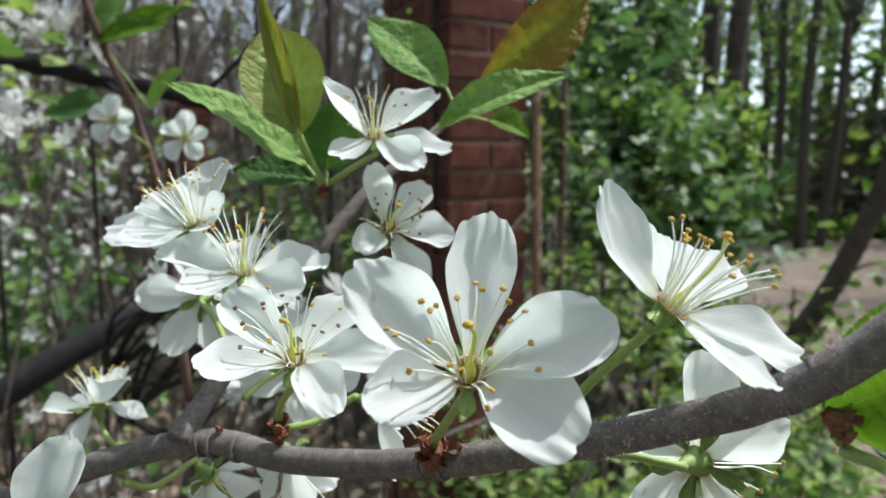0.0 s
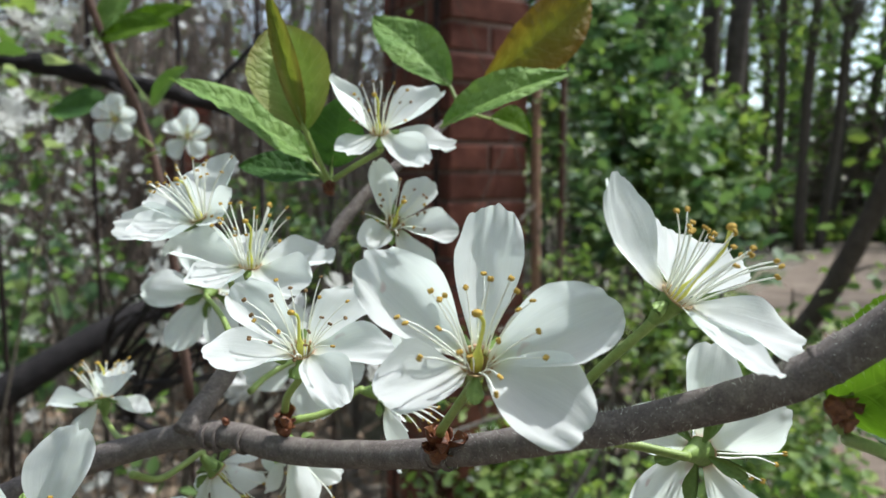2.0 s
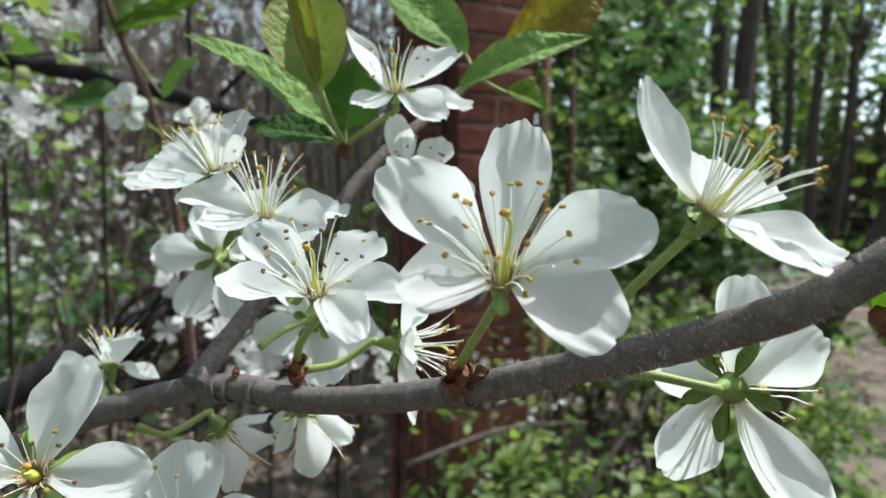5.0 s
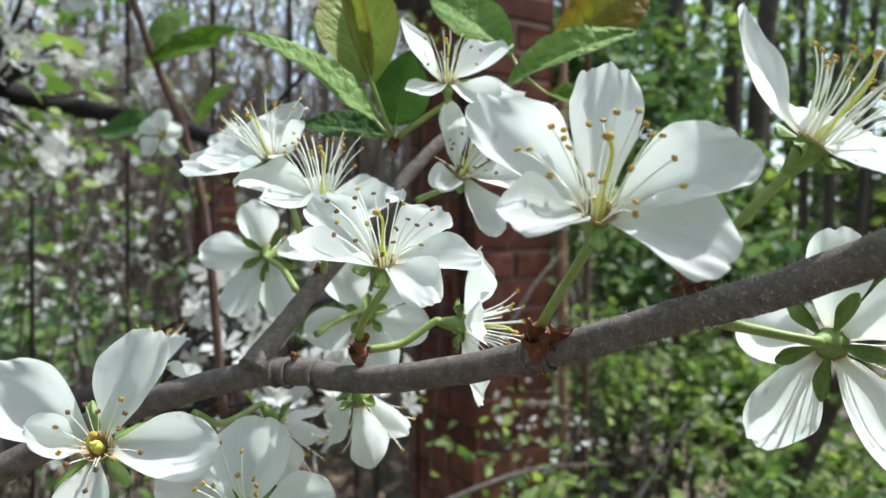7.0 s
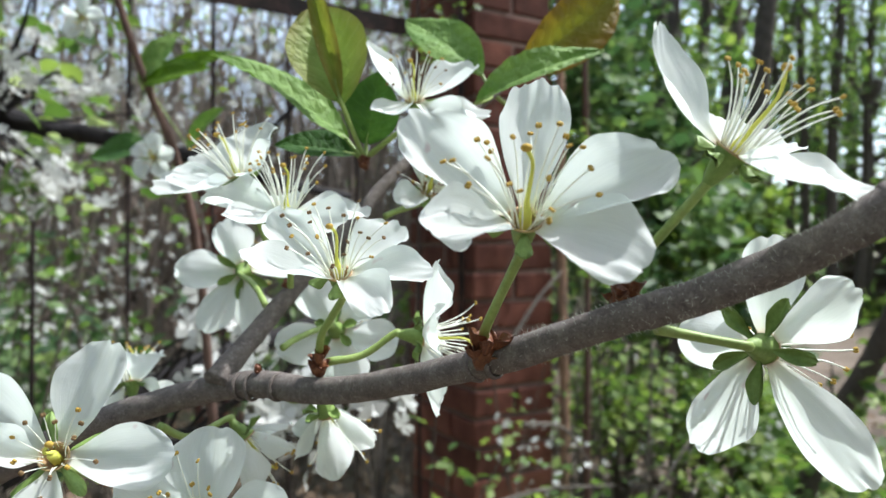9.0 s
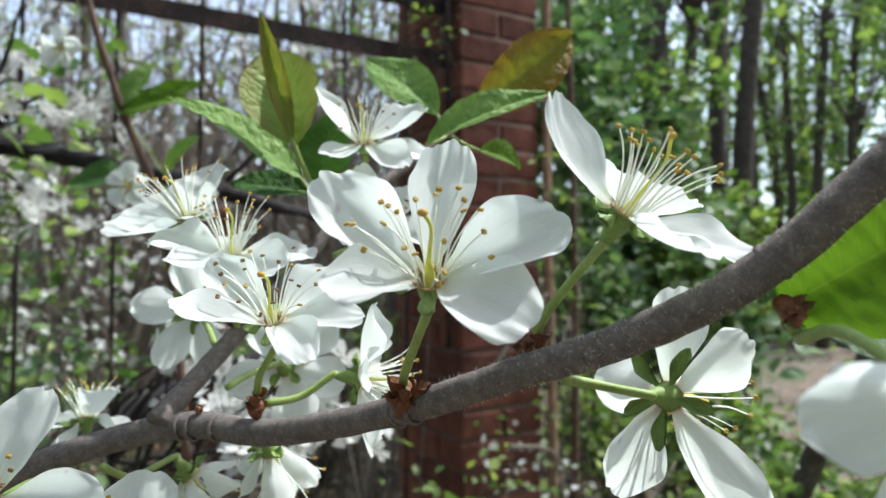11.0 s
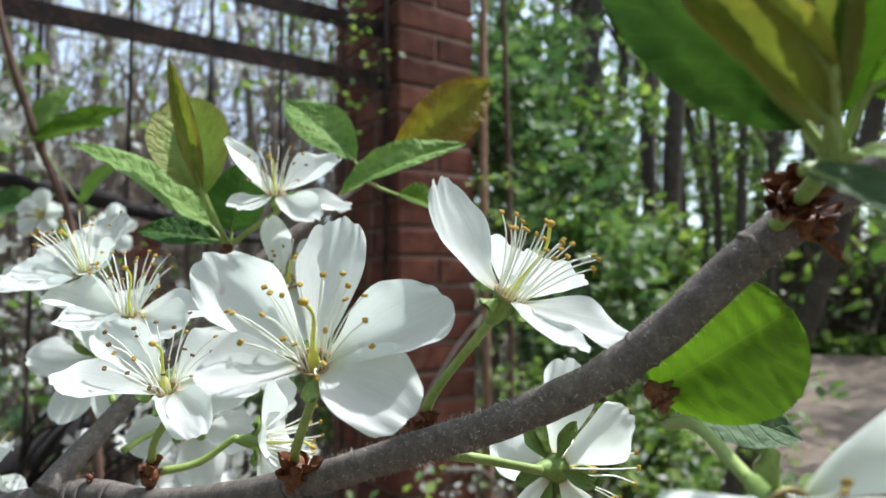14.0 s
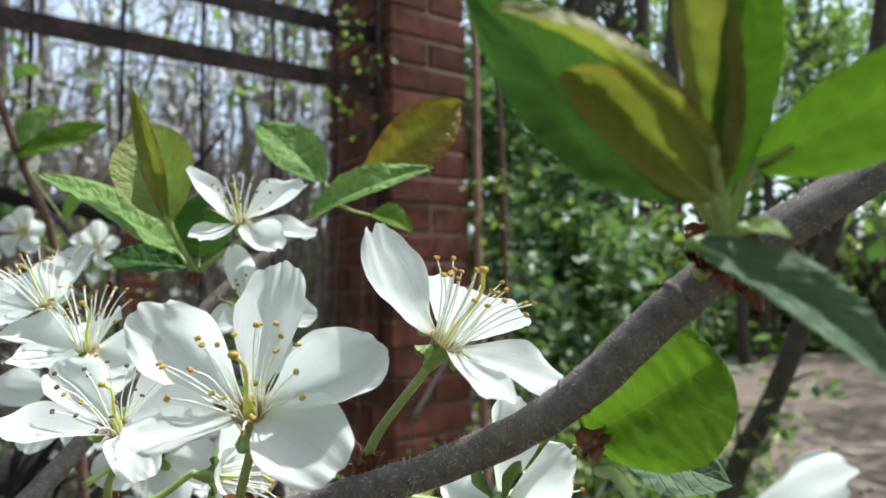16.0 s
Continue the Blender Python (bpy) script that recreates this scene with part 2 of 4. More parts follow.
LITTER = foliage_material("dry_leaf_litter", [(0.0, (0.10, 0.065, 0.04)), (0.5, (0.22, 0.15, 0.10)), (1.0, (0.38, 0.30, 0.22))], 0.15, 0.8, (1.0, 0.9, 0.8))
BRICK = brick_material()
MORTAR = speckled("mortar_grey", [(0.3, (0.09, 0.056, 0.046)), (0.7, (0.18, 0.12, 0.098))], 25, 0.95, 0.6, 0.004)
STEEL = speckled("rusted_steel_dark", [(0.3, (0.011, 0.010, 0.010)), (0.5, (0.024, 0.017, 0.016)), (0.72, (0.085, 0.045, 0.036))], 16, 0.85, 0.4, 0.002, 6.0, 0.2)
SOIL = ground_material()
PATH = speckled("trodden_earth", [(0.3, (0.085, 0.066, 0.052)), (0.5, (0.16, 0.125, 0.10)), (0.7, (0.26, 0.21, 0.17))], 3.0, 0.95, 0.6, 0.02, 12.0, 0.15)


# ---- mesh helpers ----
def mesh_object(name, verts, faces, material, parent=None, label="", uvs=None, smooth=True):
    me = bpy.data.meshes.new(name)
    me.from_pydata([tuple(v) for v in verts], [], faces)
    if uvs is not None:
        layer = me.uv_layers.new(name="UVMap")
        layer.data.foreach_set("uv", np.array([uvs[i] for f in faces for i in f], dtype=np.float32).ravel())
    me.materials.append(material)
    if smooth:
        me.shade_smooth()
    me.update()
    ob = new(name, me)
    if parent:
        ob.parent = parent
    if label:
        tagged(ob, label)
    return ob


def part(name, bm, material, parent, label=""):
    me = bpy.data.meshes.new(name)
    bm.to_mesh(me)
    bm.free()
    me.materials.append(material)
    me.shade_smooth()
    ob = new(name, me)
    ob.parent = parent
    if label:
        tagged(ob, label)
    return ob


def thing(name, place, label, category, group="", kind=""):
    ob = new(name)
    ob.location = place
    ob.empty_display_size = 0.01
    bpy.context.view_layer.update()
    return tagged(ob, label, category, group, kind)


def spline(points, per=8):
    """A smooth line through a few points."""
    p = [Vector(q) for q in points]
    p = [p[0] * 2 - p[1]] + p + [p[-1] * 2 - p[-2]]
    out = []
    for i in range(1, len(p) - 2):
        for k in range(per):
            t = k / per
            a, b, c, d = p[i - 1], p[i], p[i + 1], p[i + 2]
            out.append(0.5 * (2 * b + (c - a) * t + (2 * a - 5 * b + 4 * c - d) * t * t + (3 * b - a - 3 * c + d) * t ** 3))
    out.append(p[-2])
    return out


def tube(line, radii, sides=10, rough=0.0, seed=0.0, cap=True):
    """Verts and faces of a round stem along a line, with knots and unevenness."""
    n = len(line)
    rr = np.interp(np.linspace(0, 1, n), np.linspace(0, 1, len(radii)), radii)
    verts, faces = [], []
    side = None
    for i, c in enumerate(line):
        d = (line[min(i + 1, n - 1)] - line[max(i - 1, 0)]).normalized()
        if side is None:
            side = d.cross(Vector((0.3, 0.2, 0.93))).normalized()
        side = (side - d * side.dot(d)).normalized()
        other = d.cross(side)
        for k in range(sides):
            a = 2 * math.pi * k / sides
            v = side * math.cos(a) + other * math.sin(a)
            r = rr[i]
            if rough:
                r *= 1 + rough * noise.noise(Vector((seed + i * 0.45, math.cos(a) * 1.2, math.sin(a) * 1.2)))
            verts.append(c + v * r)
    for i in range(n - 1):
        for k in range(sides):
            k2 = (k + 1) % sides
            faces.append((i * sides + k, i * sides + k2, (i + 1) * sides + k2, (i + 1) * sides + k))
    if cap:
        faces.append(tuple(range(sides - 1, -1, -1)))
        faces.append(tuple((n - 1) * sides + k for k in range(sides)))
    return verts, faces


def stem(name, points, radii, material, parent, label="", sides=10, rough=0.0, per=8, seed=0.0):
    verts, faces = tube(spline(points, per), radii, sides, rough, seed)
    base = parent.location if parent else Vector((0, 0, 0))
    return mesh_object(name, [v - base for v in verts], faces, material, parent, label)


def blob(radius, squash=(1, 1, 1), segs=8, rings=6):
    bm = bmesh.new()
    bmesh.ops.create_uvsphere(bm, u_segments=segs, v_segments=rings, radius=radius)
    bmesh.ops.scale(bm, vec=squash, verts=bm.verts)
    return bm


# ---- plum blossoms ----
MM = 0.001


def petal_sheet(root, tip, axis, width, bow, cup, seed, notch=0.05, roll=0.0):
    """A petal: a narrow claw that widens to a broad, slightly wavy, cupped blade."""
    d = tip - root
    length = d.length
    d.normalize()
    s = axis.cross(d).normalized()
    up = d.cross(s).normalized()
    if roll:
        turn = Matrix.Rotation(radians(roll), 3, d)
        s, up = turn @ s, turn @ up
    nu, nv = 24, 18
    verts, uvs, faces = [], [], []
    for i in range(nu + 1):
        u = i / nu
        e = max(0.0, (u - 0.56) / 0.44)
        w = (0.15 + 0.85 * math.sin(0.5 * math.pi * min(1.0, u / 0.66)) ** 1.15) * math.sqrt(1 - e * e / 2)
        for j in range(nv + 1):
            v = 2 * j / nv - 1
            ripple = noise.noise(Vector((u * 2.2 + seed, v * 1.6, seed * 0.7)))
            fine = noise.noise(Vector((u * 5 + seed, v * 4.5, 3.1)))
            crease = noise.noise(Vector((u * 0.9 + seed, v * 3.2, seed + 5.0)))
            edge = noise.noise(Vector((u * 2.6, math.copysign(2.0, v), seed * 1.3)))
            rim = max(abs(v), u) ** 6
            along = (0.56 + 0.44 * e * math.sqrt(1 - v * v / 2) if e > 0 else u) - notch * math.exp(-((v - 0.1 * edge) / 0.15) ** 2) * u ** 8 + (0.035 * ripple + 0.025 * fine * abs(v)) * u ** 3
            along += 0.007 * noise.noise(Vector((v * 9 + seed, u * 2, 8.0))) * u ** 7
            lift = -bow * 4 * u * (1 - u) + cup * (v * v) * math.sin(math.pi * min(1, u * 0.9 + 0.1)) * (w * width / length)
            lift += 0.068 * ripple * u + 0.028 * fine * rim + 0.026 * crease * u + 0.012 * noise.noise(Vector((u * 6 + seed, v * 5.0, seed * 2.0))) * u
            verts.append(root + d * (length * along) + s * (width * 0.5 * w * v * (1 + 0.11 * edge * u)) + up * (length * lift))
            uvs.append((u, v * 0.5 + 0.5))
    for i in range(nu):
        for j in range(nv):
            a = i * (nv + 1) + j
            faces.append((a, a + nv + 1, a + nv + 2, a + 1))
    return verts, faces, uvs


def lathe(profile, axis, sides=24):
    """A turned shape: pairs of height along the axis and radius."""
    n = axis.normalized()
    x = n.orthogonal().normalized()
    y = n.cross(x)
    verts = [n * h + (x * math.cos(2 * math.pi * k / sides) + y * math.sin(2 * math.pi * k / sides)) * r for h, r in profile for k in range(sides)]
    faces = [(i * sides + k, i * sides + (k + 1) % sides, (i + 1) * sides + (k + 1) % sides, (i + 1) * sides + k) for i in range(len(profile) - 1) for k in range(sides)]
    return verts, faces


STAMENS = []


def stamen_meshes():
    for k in range(7):
        rnd = random.Random(k)
        bend = rnd.uniform(0.05, 0.22)
        tip = Vector((bend, 0, 1))
        line = spline([(0, 0, 0), (bend * 0.05, 0.02 * rnd.uniform(-1, 1), 0.4), (bend * 0.4, 0.03 * rnd.uniform(-1, 1), 0.75), tip], 3)
        verts, faces = tube(line, [0.013, 0.012, 0.009], 5)
        me = bpy.data.meshes.new("stamen")
        me.from_pydata([tuple(v) for v in verts], [], faces)
        me.materials.append(FILAMENT)
        me.shade_smooth()
        STAMENS.append((me, tip))
    out = []
    for material in (ANTHER, ANTHER_DARK):
        bm = bmesh.new()
        for x in (-0.17, 0.17):
            made = bmesh.ops.create_uvsphere(bm, u_segments=7, v_segments=5, radius=0.30)
            bmesh.ops.scale(bm, vec=(0.85, 0.8, 1.25), verts=made["verts"])
            bmesh.ops.translate(bm, vec=(x, 0, 0), verts=made["verts"])
        me = bpy.data.meshes.new("anther")
        bm.to_mesh(me)
        bm.free()
        me.materials.append(material)
        me.shade_smooth()
        out.append(me)
    return out


ANTHERS = stamen_meshes()


def blossom(centre, axis, tips, stalk, label, width=12.5, bow=0.10, cup=0.5, stamens=21, spread=42, reach=10.5, seed=1, dark=False, lean=(0, 0, 0), sepal_len=5.0, face=None, style=9.0, group="blossoms on the plum twig"):
    """A five-petalled plum flower. Lengths are in millimetres; tips are the petal ends as seen from the flower's centre; stalk runs from the bud to the cup."""
    rnd = random.Random(seed)
    c, n = Vector(centre) * MM, Vector(axis).normalized()
    fl = thing("plum_blossom", c, label, "flower", group)
    ref = n.orthogonal().normalized()
    side = n.cross(ref)
    # green cup below the petals
    verts, faces = lathe([(h * MM, r * MM) for h, r in ((-4.6, 0.62), (-4.0, 0.86), (-3.2, 1.12), (-2.2, 1.36), (-1.2, 1.6), (-0.2, 2.05))], n)
    mesh_object("calyx", verts, faces, SEPAL, fl, "pale green flower cup")
    verts, faces = lathe([(h * MM, r * MM) for h, r in ((-0.25, 2.12), (0.05, 2.2), (0.0, 1.95), (-0.8, 1.6), (-1.9, 1.1), (-2.1, 0.1))], n)
    mesh_object("cup_rim", verts, faces, RIM, fl, "reddish rim of the flower cup")
    foot = c - n * (4.4 * MM)
    if stalk:
        pts = [Vector(q) * MM for q in stalk] + [foot - n * (1.0 * MM), foot]
        verts, faces = tube(spline(pts, 6), [0.75 * MM, 0.62 * MM, 0.7 * MM], 8, 0.08, seed)
        mesh_object("flower_stalk", [v - c for v in verts], faces, PEDICEL, fl, "thin green flower stalk")
    flat = []
    face = Vector(face).normalized() if face else n
    for k, t in enumerate(tips):
        tip = Vector(t[:3]) * MM
        plane = (tip - n * tip.dot(n)).normalized()
        root = plane * (1.7 * MM) - n * (0.2 * MM)
        w = (t[3] if len(t) > 3 else width) * MM
        b = t[4] if len(t) > 4 else bow
        r = t[5] if len(t) > 5 else rnd.uniform(-8, 8)
        front = Vector(t[6]) if len(t) > 6 else face
        verts, faces, uvs = petal_sheet(root, tip, front, w, b, cup * rnd.uniform(0.7, 1.2), seed * 7.3 + k * 2.9, rnd.uniform(0.0, 0.06), r)
        mesh_object("petal", verts, faces, PETAL, fl, "", uvs)
        flat.append(plane)
    # sepals stand between the petals, bent back
    turns = sorted(math.atan2(p.dot(side), p.dot(ref)) for p in flat)
    for k, a in enumerate(turns):
        b = turns[(k + 1) % len(turns)] + (2 * math.pi if k == len(turns) - 1 else 0)
        m = (a + b) / 2
        out = ref * math.cos(m) + side * math.sin(m)
        tip = out * (sepal_len * MM) - n * (rnd.uniform(0.2, 1.6) * MM)
        verts, faces, uvs = petal_sheet(out * (1.5 * MM) - n * (0.7 * MM), tip, n, 2.1 * MM, -0.05, -0.5, seed + k, 0.0)
        low = [v - n * (0.35 * MM) for v in verts]
        cnt = len(verts)
        faces = faces + [tuple(i + cnt for i in reversed(f)) for f in faces]
        mesh_object("sepal", verts + low, faces, SEPAL, fl, "small green sepal", uvs + uvs)
    # stamens in two rings
    for k in range(stamens):
        me, top = STAMENS[k % len(STAMENS)]
        a = 2 * math.pi * (k + rnd.uniform(-0.3, 0.3)) / stamens
        tilt = radians(spread) * (0.35 + 0.65 * rnd.random()) * (1.0 if k % 3 else 0.45)
        out = ref * math.cos(a) + side * math.sin(a)
        z = (n * math.cos(tilt) + out * math.sin(tilt) + Vector(lean) * 0.35).normalized()
        x = (out - z * out.dot(z)).normalized()
        y = z.cross(x)
        size = reach * MM * rnd.uniform(0.72, 1.08)
        root = out * (1.5 * MM) - n * (0.3 * MM)
        m = Matrix((( *(x * size),), (*(y * size),), (*(z * size),))).transposed().to_4x4()
        m.translation = root
        st = new("stamen", me)
        st.parent = fl
        st.matrix_local = m
        an = new("anther", ANTHERS[1 if dark and k % 4 else 0])
        an.parent = st
        g = 0.95 * MM / size
        an.matrix_local = Matrix.Translation(top) @ Matrix.Rotation(rnd.uniform(0, 3), 4, "Z") @ Matrix.Rotation(rnd.uniform(0.3, 1.5), 4, "X") @ Matrix.Diagonal((g, g, g, 1))
    # pistil
    tipv = n * (style * MM) + Vector(lean) * (3.0 * MM) - ref * (0.6 * MM)
    verts, faces = tube(spline([-n * (1.6 * MM), n * (0.6 * MM), n * (style * 0.33 * MM), n * (style * 0.78 * MM) + Vector(lean) * (0.5 * MM) + ref * (0.5 * MM), tipv], 4), [0.85 * MM, 0.75 * MM, 0.28 * MM, 0.22 * MM, 0.26 * MM], 7)
    pi = mesh_object("pistil", verts, faces, STIGMA, fl, "yellow-green pistil")
    sg = part("stigma", blob(0.58 * MM, (1.1, 0.9, 0.8)), ANTHER, pi, "ochre pistil head")
    sg.location = tipv
    return fl


WHITE = "open white plum blossom with five petals and yellow stamens"
blossom((3.0, 75.6, 1327.8), (0.03, -0.70, 0.71), [(2.6, 8.3, 18.2, 8.6, 0.07, 0, (-0.05, -0.90, 0.35)), (-13.7, 0.7, 12.2, 9.8, 0.10, 0, (0.15, -0.88, 0.44)), (16.4, -1.6, 6.6, 10.0, 0.05, 0, (-0.12, -0.86, 0.48)), (11.4, -8.6, -5.6, 10.8, -0.03, 0, (-0.05, -0.76, 0.64)), (-10.8, -9.5, -1.4, 8.2, 0.02, 0, (0.10, -0.68, 0.72))],
        [(-1.3, 91.5, 1312.5), (-0.8, 88.5, 1315.0)], "large open white plum blossom with yellow stamens", bow=0.1, spread=39, reach=10.2, seed=3, face=(-0.03, -0.84, 0.54), lean=(-0.1, 0, 0.3))
blossom((-24.1, 106.2, 1321.2), (0.0, -0.56, 0.83), [(-10.6, -14.8, 2.2, 8.8, 0.03, 4), (8.4, -10.6, -6.0, 7.8, -0.04, -6), (15.5, -1.5, 0.2, 8.8, 0.04, -6), (9.4, 8.8, 8.4, 8.4), (-12.6, 4.6, 10.0, 8.8)],
        [(-29.3, 115.5, 1307.5), (-28.2, 113.5, 1311.0)], "open white plum blossom with brown-tipped stamens", spread=38, reach=11, seed=4, dark=True, face=(0.0, -0.66, 0.75))
blossom((26.6, 76.4, 1335.4), (0.52, -0.38, 0.76), [(-9.2, -2.0, 14.2, 11.0, 0.12, 0, (0.55, -0.65, 0.50)), (4.6, -14.6, -5.4, 7.8, 0.05, 0, (0.50, -0.30, 0.82)), (13.2, -4.0, -5.2, 9.6, 0.04, 0, (0.18, -0.48, 0.86)), (11.4, 12.8, 4.2, 9.6, 0.05), (2.5, 13.8, 8.0, 9.4, 0.05)],
        [(16.0, 85.5, 1318.8), (18.2, 83.0, 1323.6)], "white plum blossom tilted to the light, long stamens", cup=0.25, spread=30, reach=10.6, seed=25, lean=(0.0, 0, 0.5))
blossom((-15.5, 151.0, 1359.9), (0.0, -0.55, 0.83), [(-9.5, -7.9, 11.2, 8.0), (17.7, 3.2, -3.0, 9.5), (14.0, 8.1, 10.5, 10.0), (-6.0, -13.0, -6.0, 8.5), (10.7, -11.4, -8.2, 9.5)],
        [(-27.5, 163.0, 1349.0), (-22.0, 158.5, 1352.0)], WHITE, spread=40, reach=10, seed=6, dark=True)
blossom((-12.0, 149.2, 1339.3), (0.25, -0.80, 0.50), [(-3.1, -6.4, 14.0, 7.0), (8.8, 3.7, 9.6, 7.5), (14.6, -0.5, -2.0, 9.0), (8.0, -4.0, -14.0, 8.5), (-6.0, -11.0, -4.0, 7.0)],
        [(-22.0, 149.0, 1333.0), (-19.0, 151.0, 1334.5)], WHITE, spread=40, reach=9, seed=7, dark=True)
blossom((-38.0, 126.5, 1332.5), (0.05, -0.25, 0.96), [(-18.0, 4.0, 4.5, 10.0), (14.0, 12.0, 1.5, 10.0), (-6.0, -14.0, -2.0, 10.0), (12.0, -10.0, -3.5, 11.0), (-4.0, 15.0, 5.0, 11.0)],
        [(-39.5, 135.0, 1318.0), (-38.5, 131.0, 1322.0)], WHITE, spread=36, reach=12, seed=8, face=(0.0, -0.55, 0.83))
blossom((-51.0, 136.5, 1341.0), (-0.35, -0.25, 0.90), [(1.0, 13.0, 13.5, 11.5), (-18.0, 0.0, -2.0, 10.0), (-9.0, -12.0, -3.0, 11.0), (9.0, -9.0, 3.0, 10.0), (-13.0, 10.0, 6.0, 11.0)],
        [(-44.0, 138.0, 1322.0), (-46.0, 138.0, 1329.0)], WHITE, spread=38, reach=12, seed=9, face=(-0.2, -0.75, 0.62))
blossom((-60.1, 167.5, 1320.8), (-0.15, 0.93, 0.15), [(-16.7, -2.9, 0.0, 10.0), (-6.4, 2.6, 13.0, 10.5), (-10.6, -0.6, -15.5, 9.0), (3.5, -1.0, -16.0, 9.0), (15.0, 1.0, 3.0, 9.5)],
        [(-47.0, 143.0, 1313.5), (-52.0, 151.0, 1317.5)], "white plum blossom seen from behind with green sepals", spread=36, reach=10, seed=10, sepal_len=7.2)
blossom((-62.5, 93.5, 1295.4), (0.15, -0.80, 0.58), [(6.6, 4.0, 16.2, 9.4), (16.2, 2.5, -1.5, 9.8), (-15.0, -2.0, 10.5, 11.0), (1.5, -8.0, -9.5, 7.5), (-4.5, -9.0, 5.0, 6.0, 0.2)],
        [(-66.0, 112.0, 1286.0), (-65.0, 107.0, 1288.5)], "fading white plum blossom with an open green cup", spread=66, reach=6.4, stamens=15, dark=True, style=3.5, sepal_len=7.2, seed=11)
blossom((34.9, 88.2, 1311.6), (0.72, 0.66, -0.15), [(-6.5, 8.0, -15.0, 9.0), (11.0, -4.0, -17.0, 8.8), (8.6, -6.0, 8.5, 7.8), (2.0, 3.0, 15.0, 8.4), (-8.0, 10.0, 0.5, 8.5)],
        [(20.0, 84.5, 1314.5), (25.0, 85.5, 1313.5)], "white plum blossom seen from behind with green sepals", spread=40, reach=12, seed=12, sepal_len=7.2)
blossom((-33.0, 150.0, 1307.5), (0.05, 0.90, -0.30), [(-14.0, 0.0, -4.0, 10.0), (14.0, 0.0, -3.0, 10.0), (3.0, 1.0, -15.0, 11.0), (-9.0, 4.0, 13.0, 11.0), (10.0, 4.0, 13.0, 11.0)],
        [(-40.0, 131.0, 1306.0), (-38.0, 137.0, 1307.5)], "white plum blossom seen from behind with green sepals", spread=36, reach=9, seed=13, sepal_len=5.0)
blossom((-11.3, 119.8, 1309.5), (0.93, 0.10, -0.10), [(3.0, -2.0, 14.0, 10.0), (3.0, -12.0, 3.0, 9.0), (3.0, 12.0, 4.0, 9.0), (3.0, -6.0, -13.0, 9.0), (3.0, 8.0, -12.0, 9.0)],
        [(-28.0, 116.0, 1305.5), (-22.0, 118.0, 1306.5)], "white plum blossom seen from the side, long stamens", spread=30, reach=11, seed=14)
blossom((-31.5, 133.3, 1292.6), (0.30, 0.35, -0.85), [(-7.0, 2.0, -9.5, 7.5), (2.5, -6.5, -11.0, 8.0), (9.5, 2.0, -6.5, 7.5), (3.0, 10.0, -4.0, 8.0), (-8.0, 7.0, -4.0, 7.5)],
        [(-38.0, 124.0, 1298.0), (-36.0, 127.0, 1296.5)], "hanging white plum blossom with green sepals", spread=34, reach=11, seed=15)
blossom((-49.0, 136.0, 1287.0), (0.55, 0.20, -0.75), [(-5.5, 2.0, -10.0, 7.5), (4.0, -7.0, -10.0, 8.0), (10.0, 2.0, -3.0, 7.5), (6.0, 10.0, 0.0, 8.0), (-6.0, 7.0, -4.0, 7.5)],
        [(-60.0, 121.0, 1293.0), (-57.0, 127.0, 1289.5)], "hanging white plum blossom with green sepals", spread=34, reach=11, seed=16)
blossom((-88.2, 166.6, 1292.8), (-0.20, 0.30, 0.90), [(-14.0, 0.0, -2.0, 10.0), (8.0, -5.0, 8.0, 10.0), (0.0, 12.0, 6.0, 10.0), (-3.0, -9.0, -12.0, 9.0), (13.0, -3.0, -3.0, 9.0)],
        [(-66.0, 133.0, 1295.0), (-76.0, 148.0, 1290.0)], "half-turned white plum blossom with green sepals", spread=34, reach=10, seed=17, sepal_len=7.2)
blossom((42.4, 45.2, 1318.6), (0.10, -0.95, -0.30), [(-13.5, -4.0, 0.5, 8.6), (12.0, -2.0, 9.0, 6.8), (13.0, 1.0, -2.0, 8.0), (6.0, 1.0, -12.0, 9.0), (-6.5, 0.0, -11.0, 9.0)],
        [(43.0, 69.0, 1321.0), (42.2, 60.0, 1322.5)], "white plum blossom nodding on a long stalk below the twig", spread=34, reach=9, seed=18)
blossom((-44.0, 101.0, 1283.0), (-0.05, -0.85, 0.50), [(2.0, 2.0, 14.5, 12.5), (-13.0, 0.0, 7.0, 10.0), (14.0, -2.0, 3.0, 10.0), (8.0, -8.0, -10.0, 11.0), (-9.0, -8.0, -9.0, 11.0)],
        [(-60.0, 113.0, 1284.0), (-55.0, 109.0, 1280.0)], WHITE, spread=40, reach=10, seed=19)

# ---- the plum twig ----
twig = thing("plum_branch", Vector((-47, 122.5, 1301)) * MM, "grey-brown plum branch with forked twig and brown buds", "branch")
stem("main_stem", [Vector(p) * MM for p in ((-150, 128, 1262), (-110, 124.4, 1275.4), (-75, 124.5, 1292.0), (-47.4, 123.8, 1299.9), (-26.3, 112.5, 1301.2), (-3.3, 95.3, 1308.1), (15.3, 83.2, 1315.8), (26.5, 78.8, 1319.9), (39.1, 70.1, 1328.0), (52.5, 64.1, 1341.0), (67.2, 61.1, 1350.7), (95, 62, 1366))],
     [3.0 * MM, 2.8 * MM, 2.6 * MM, 2.5 * MM, 2.35 * MM, 2.2 * MM, 2.15 * MM, 2.2 * MM, 2.3 * MM, 2.3 * MM, 2.35 * MM, 2.3 * MM], BARK, twig, "", 16, 0.10, 14)
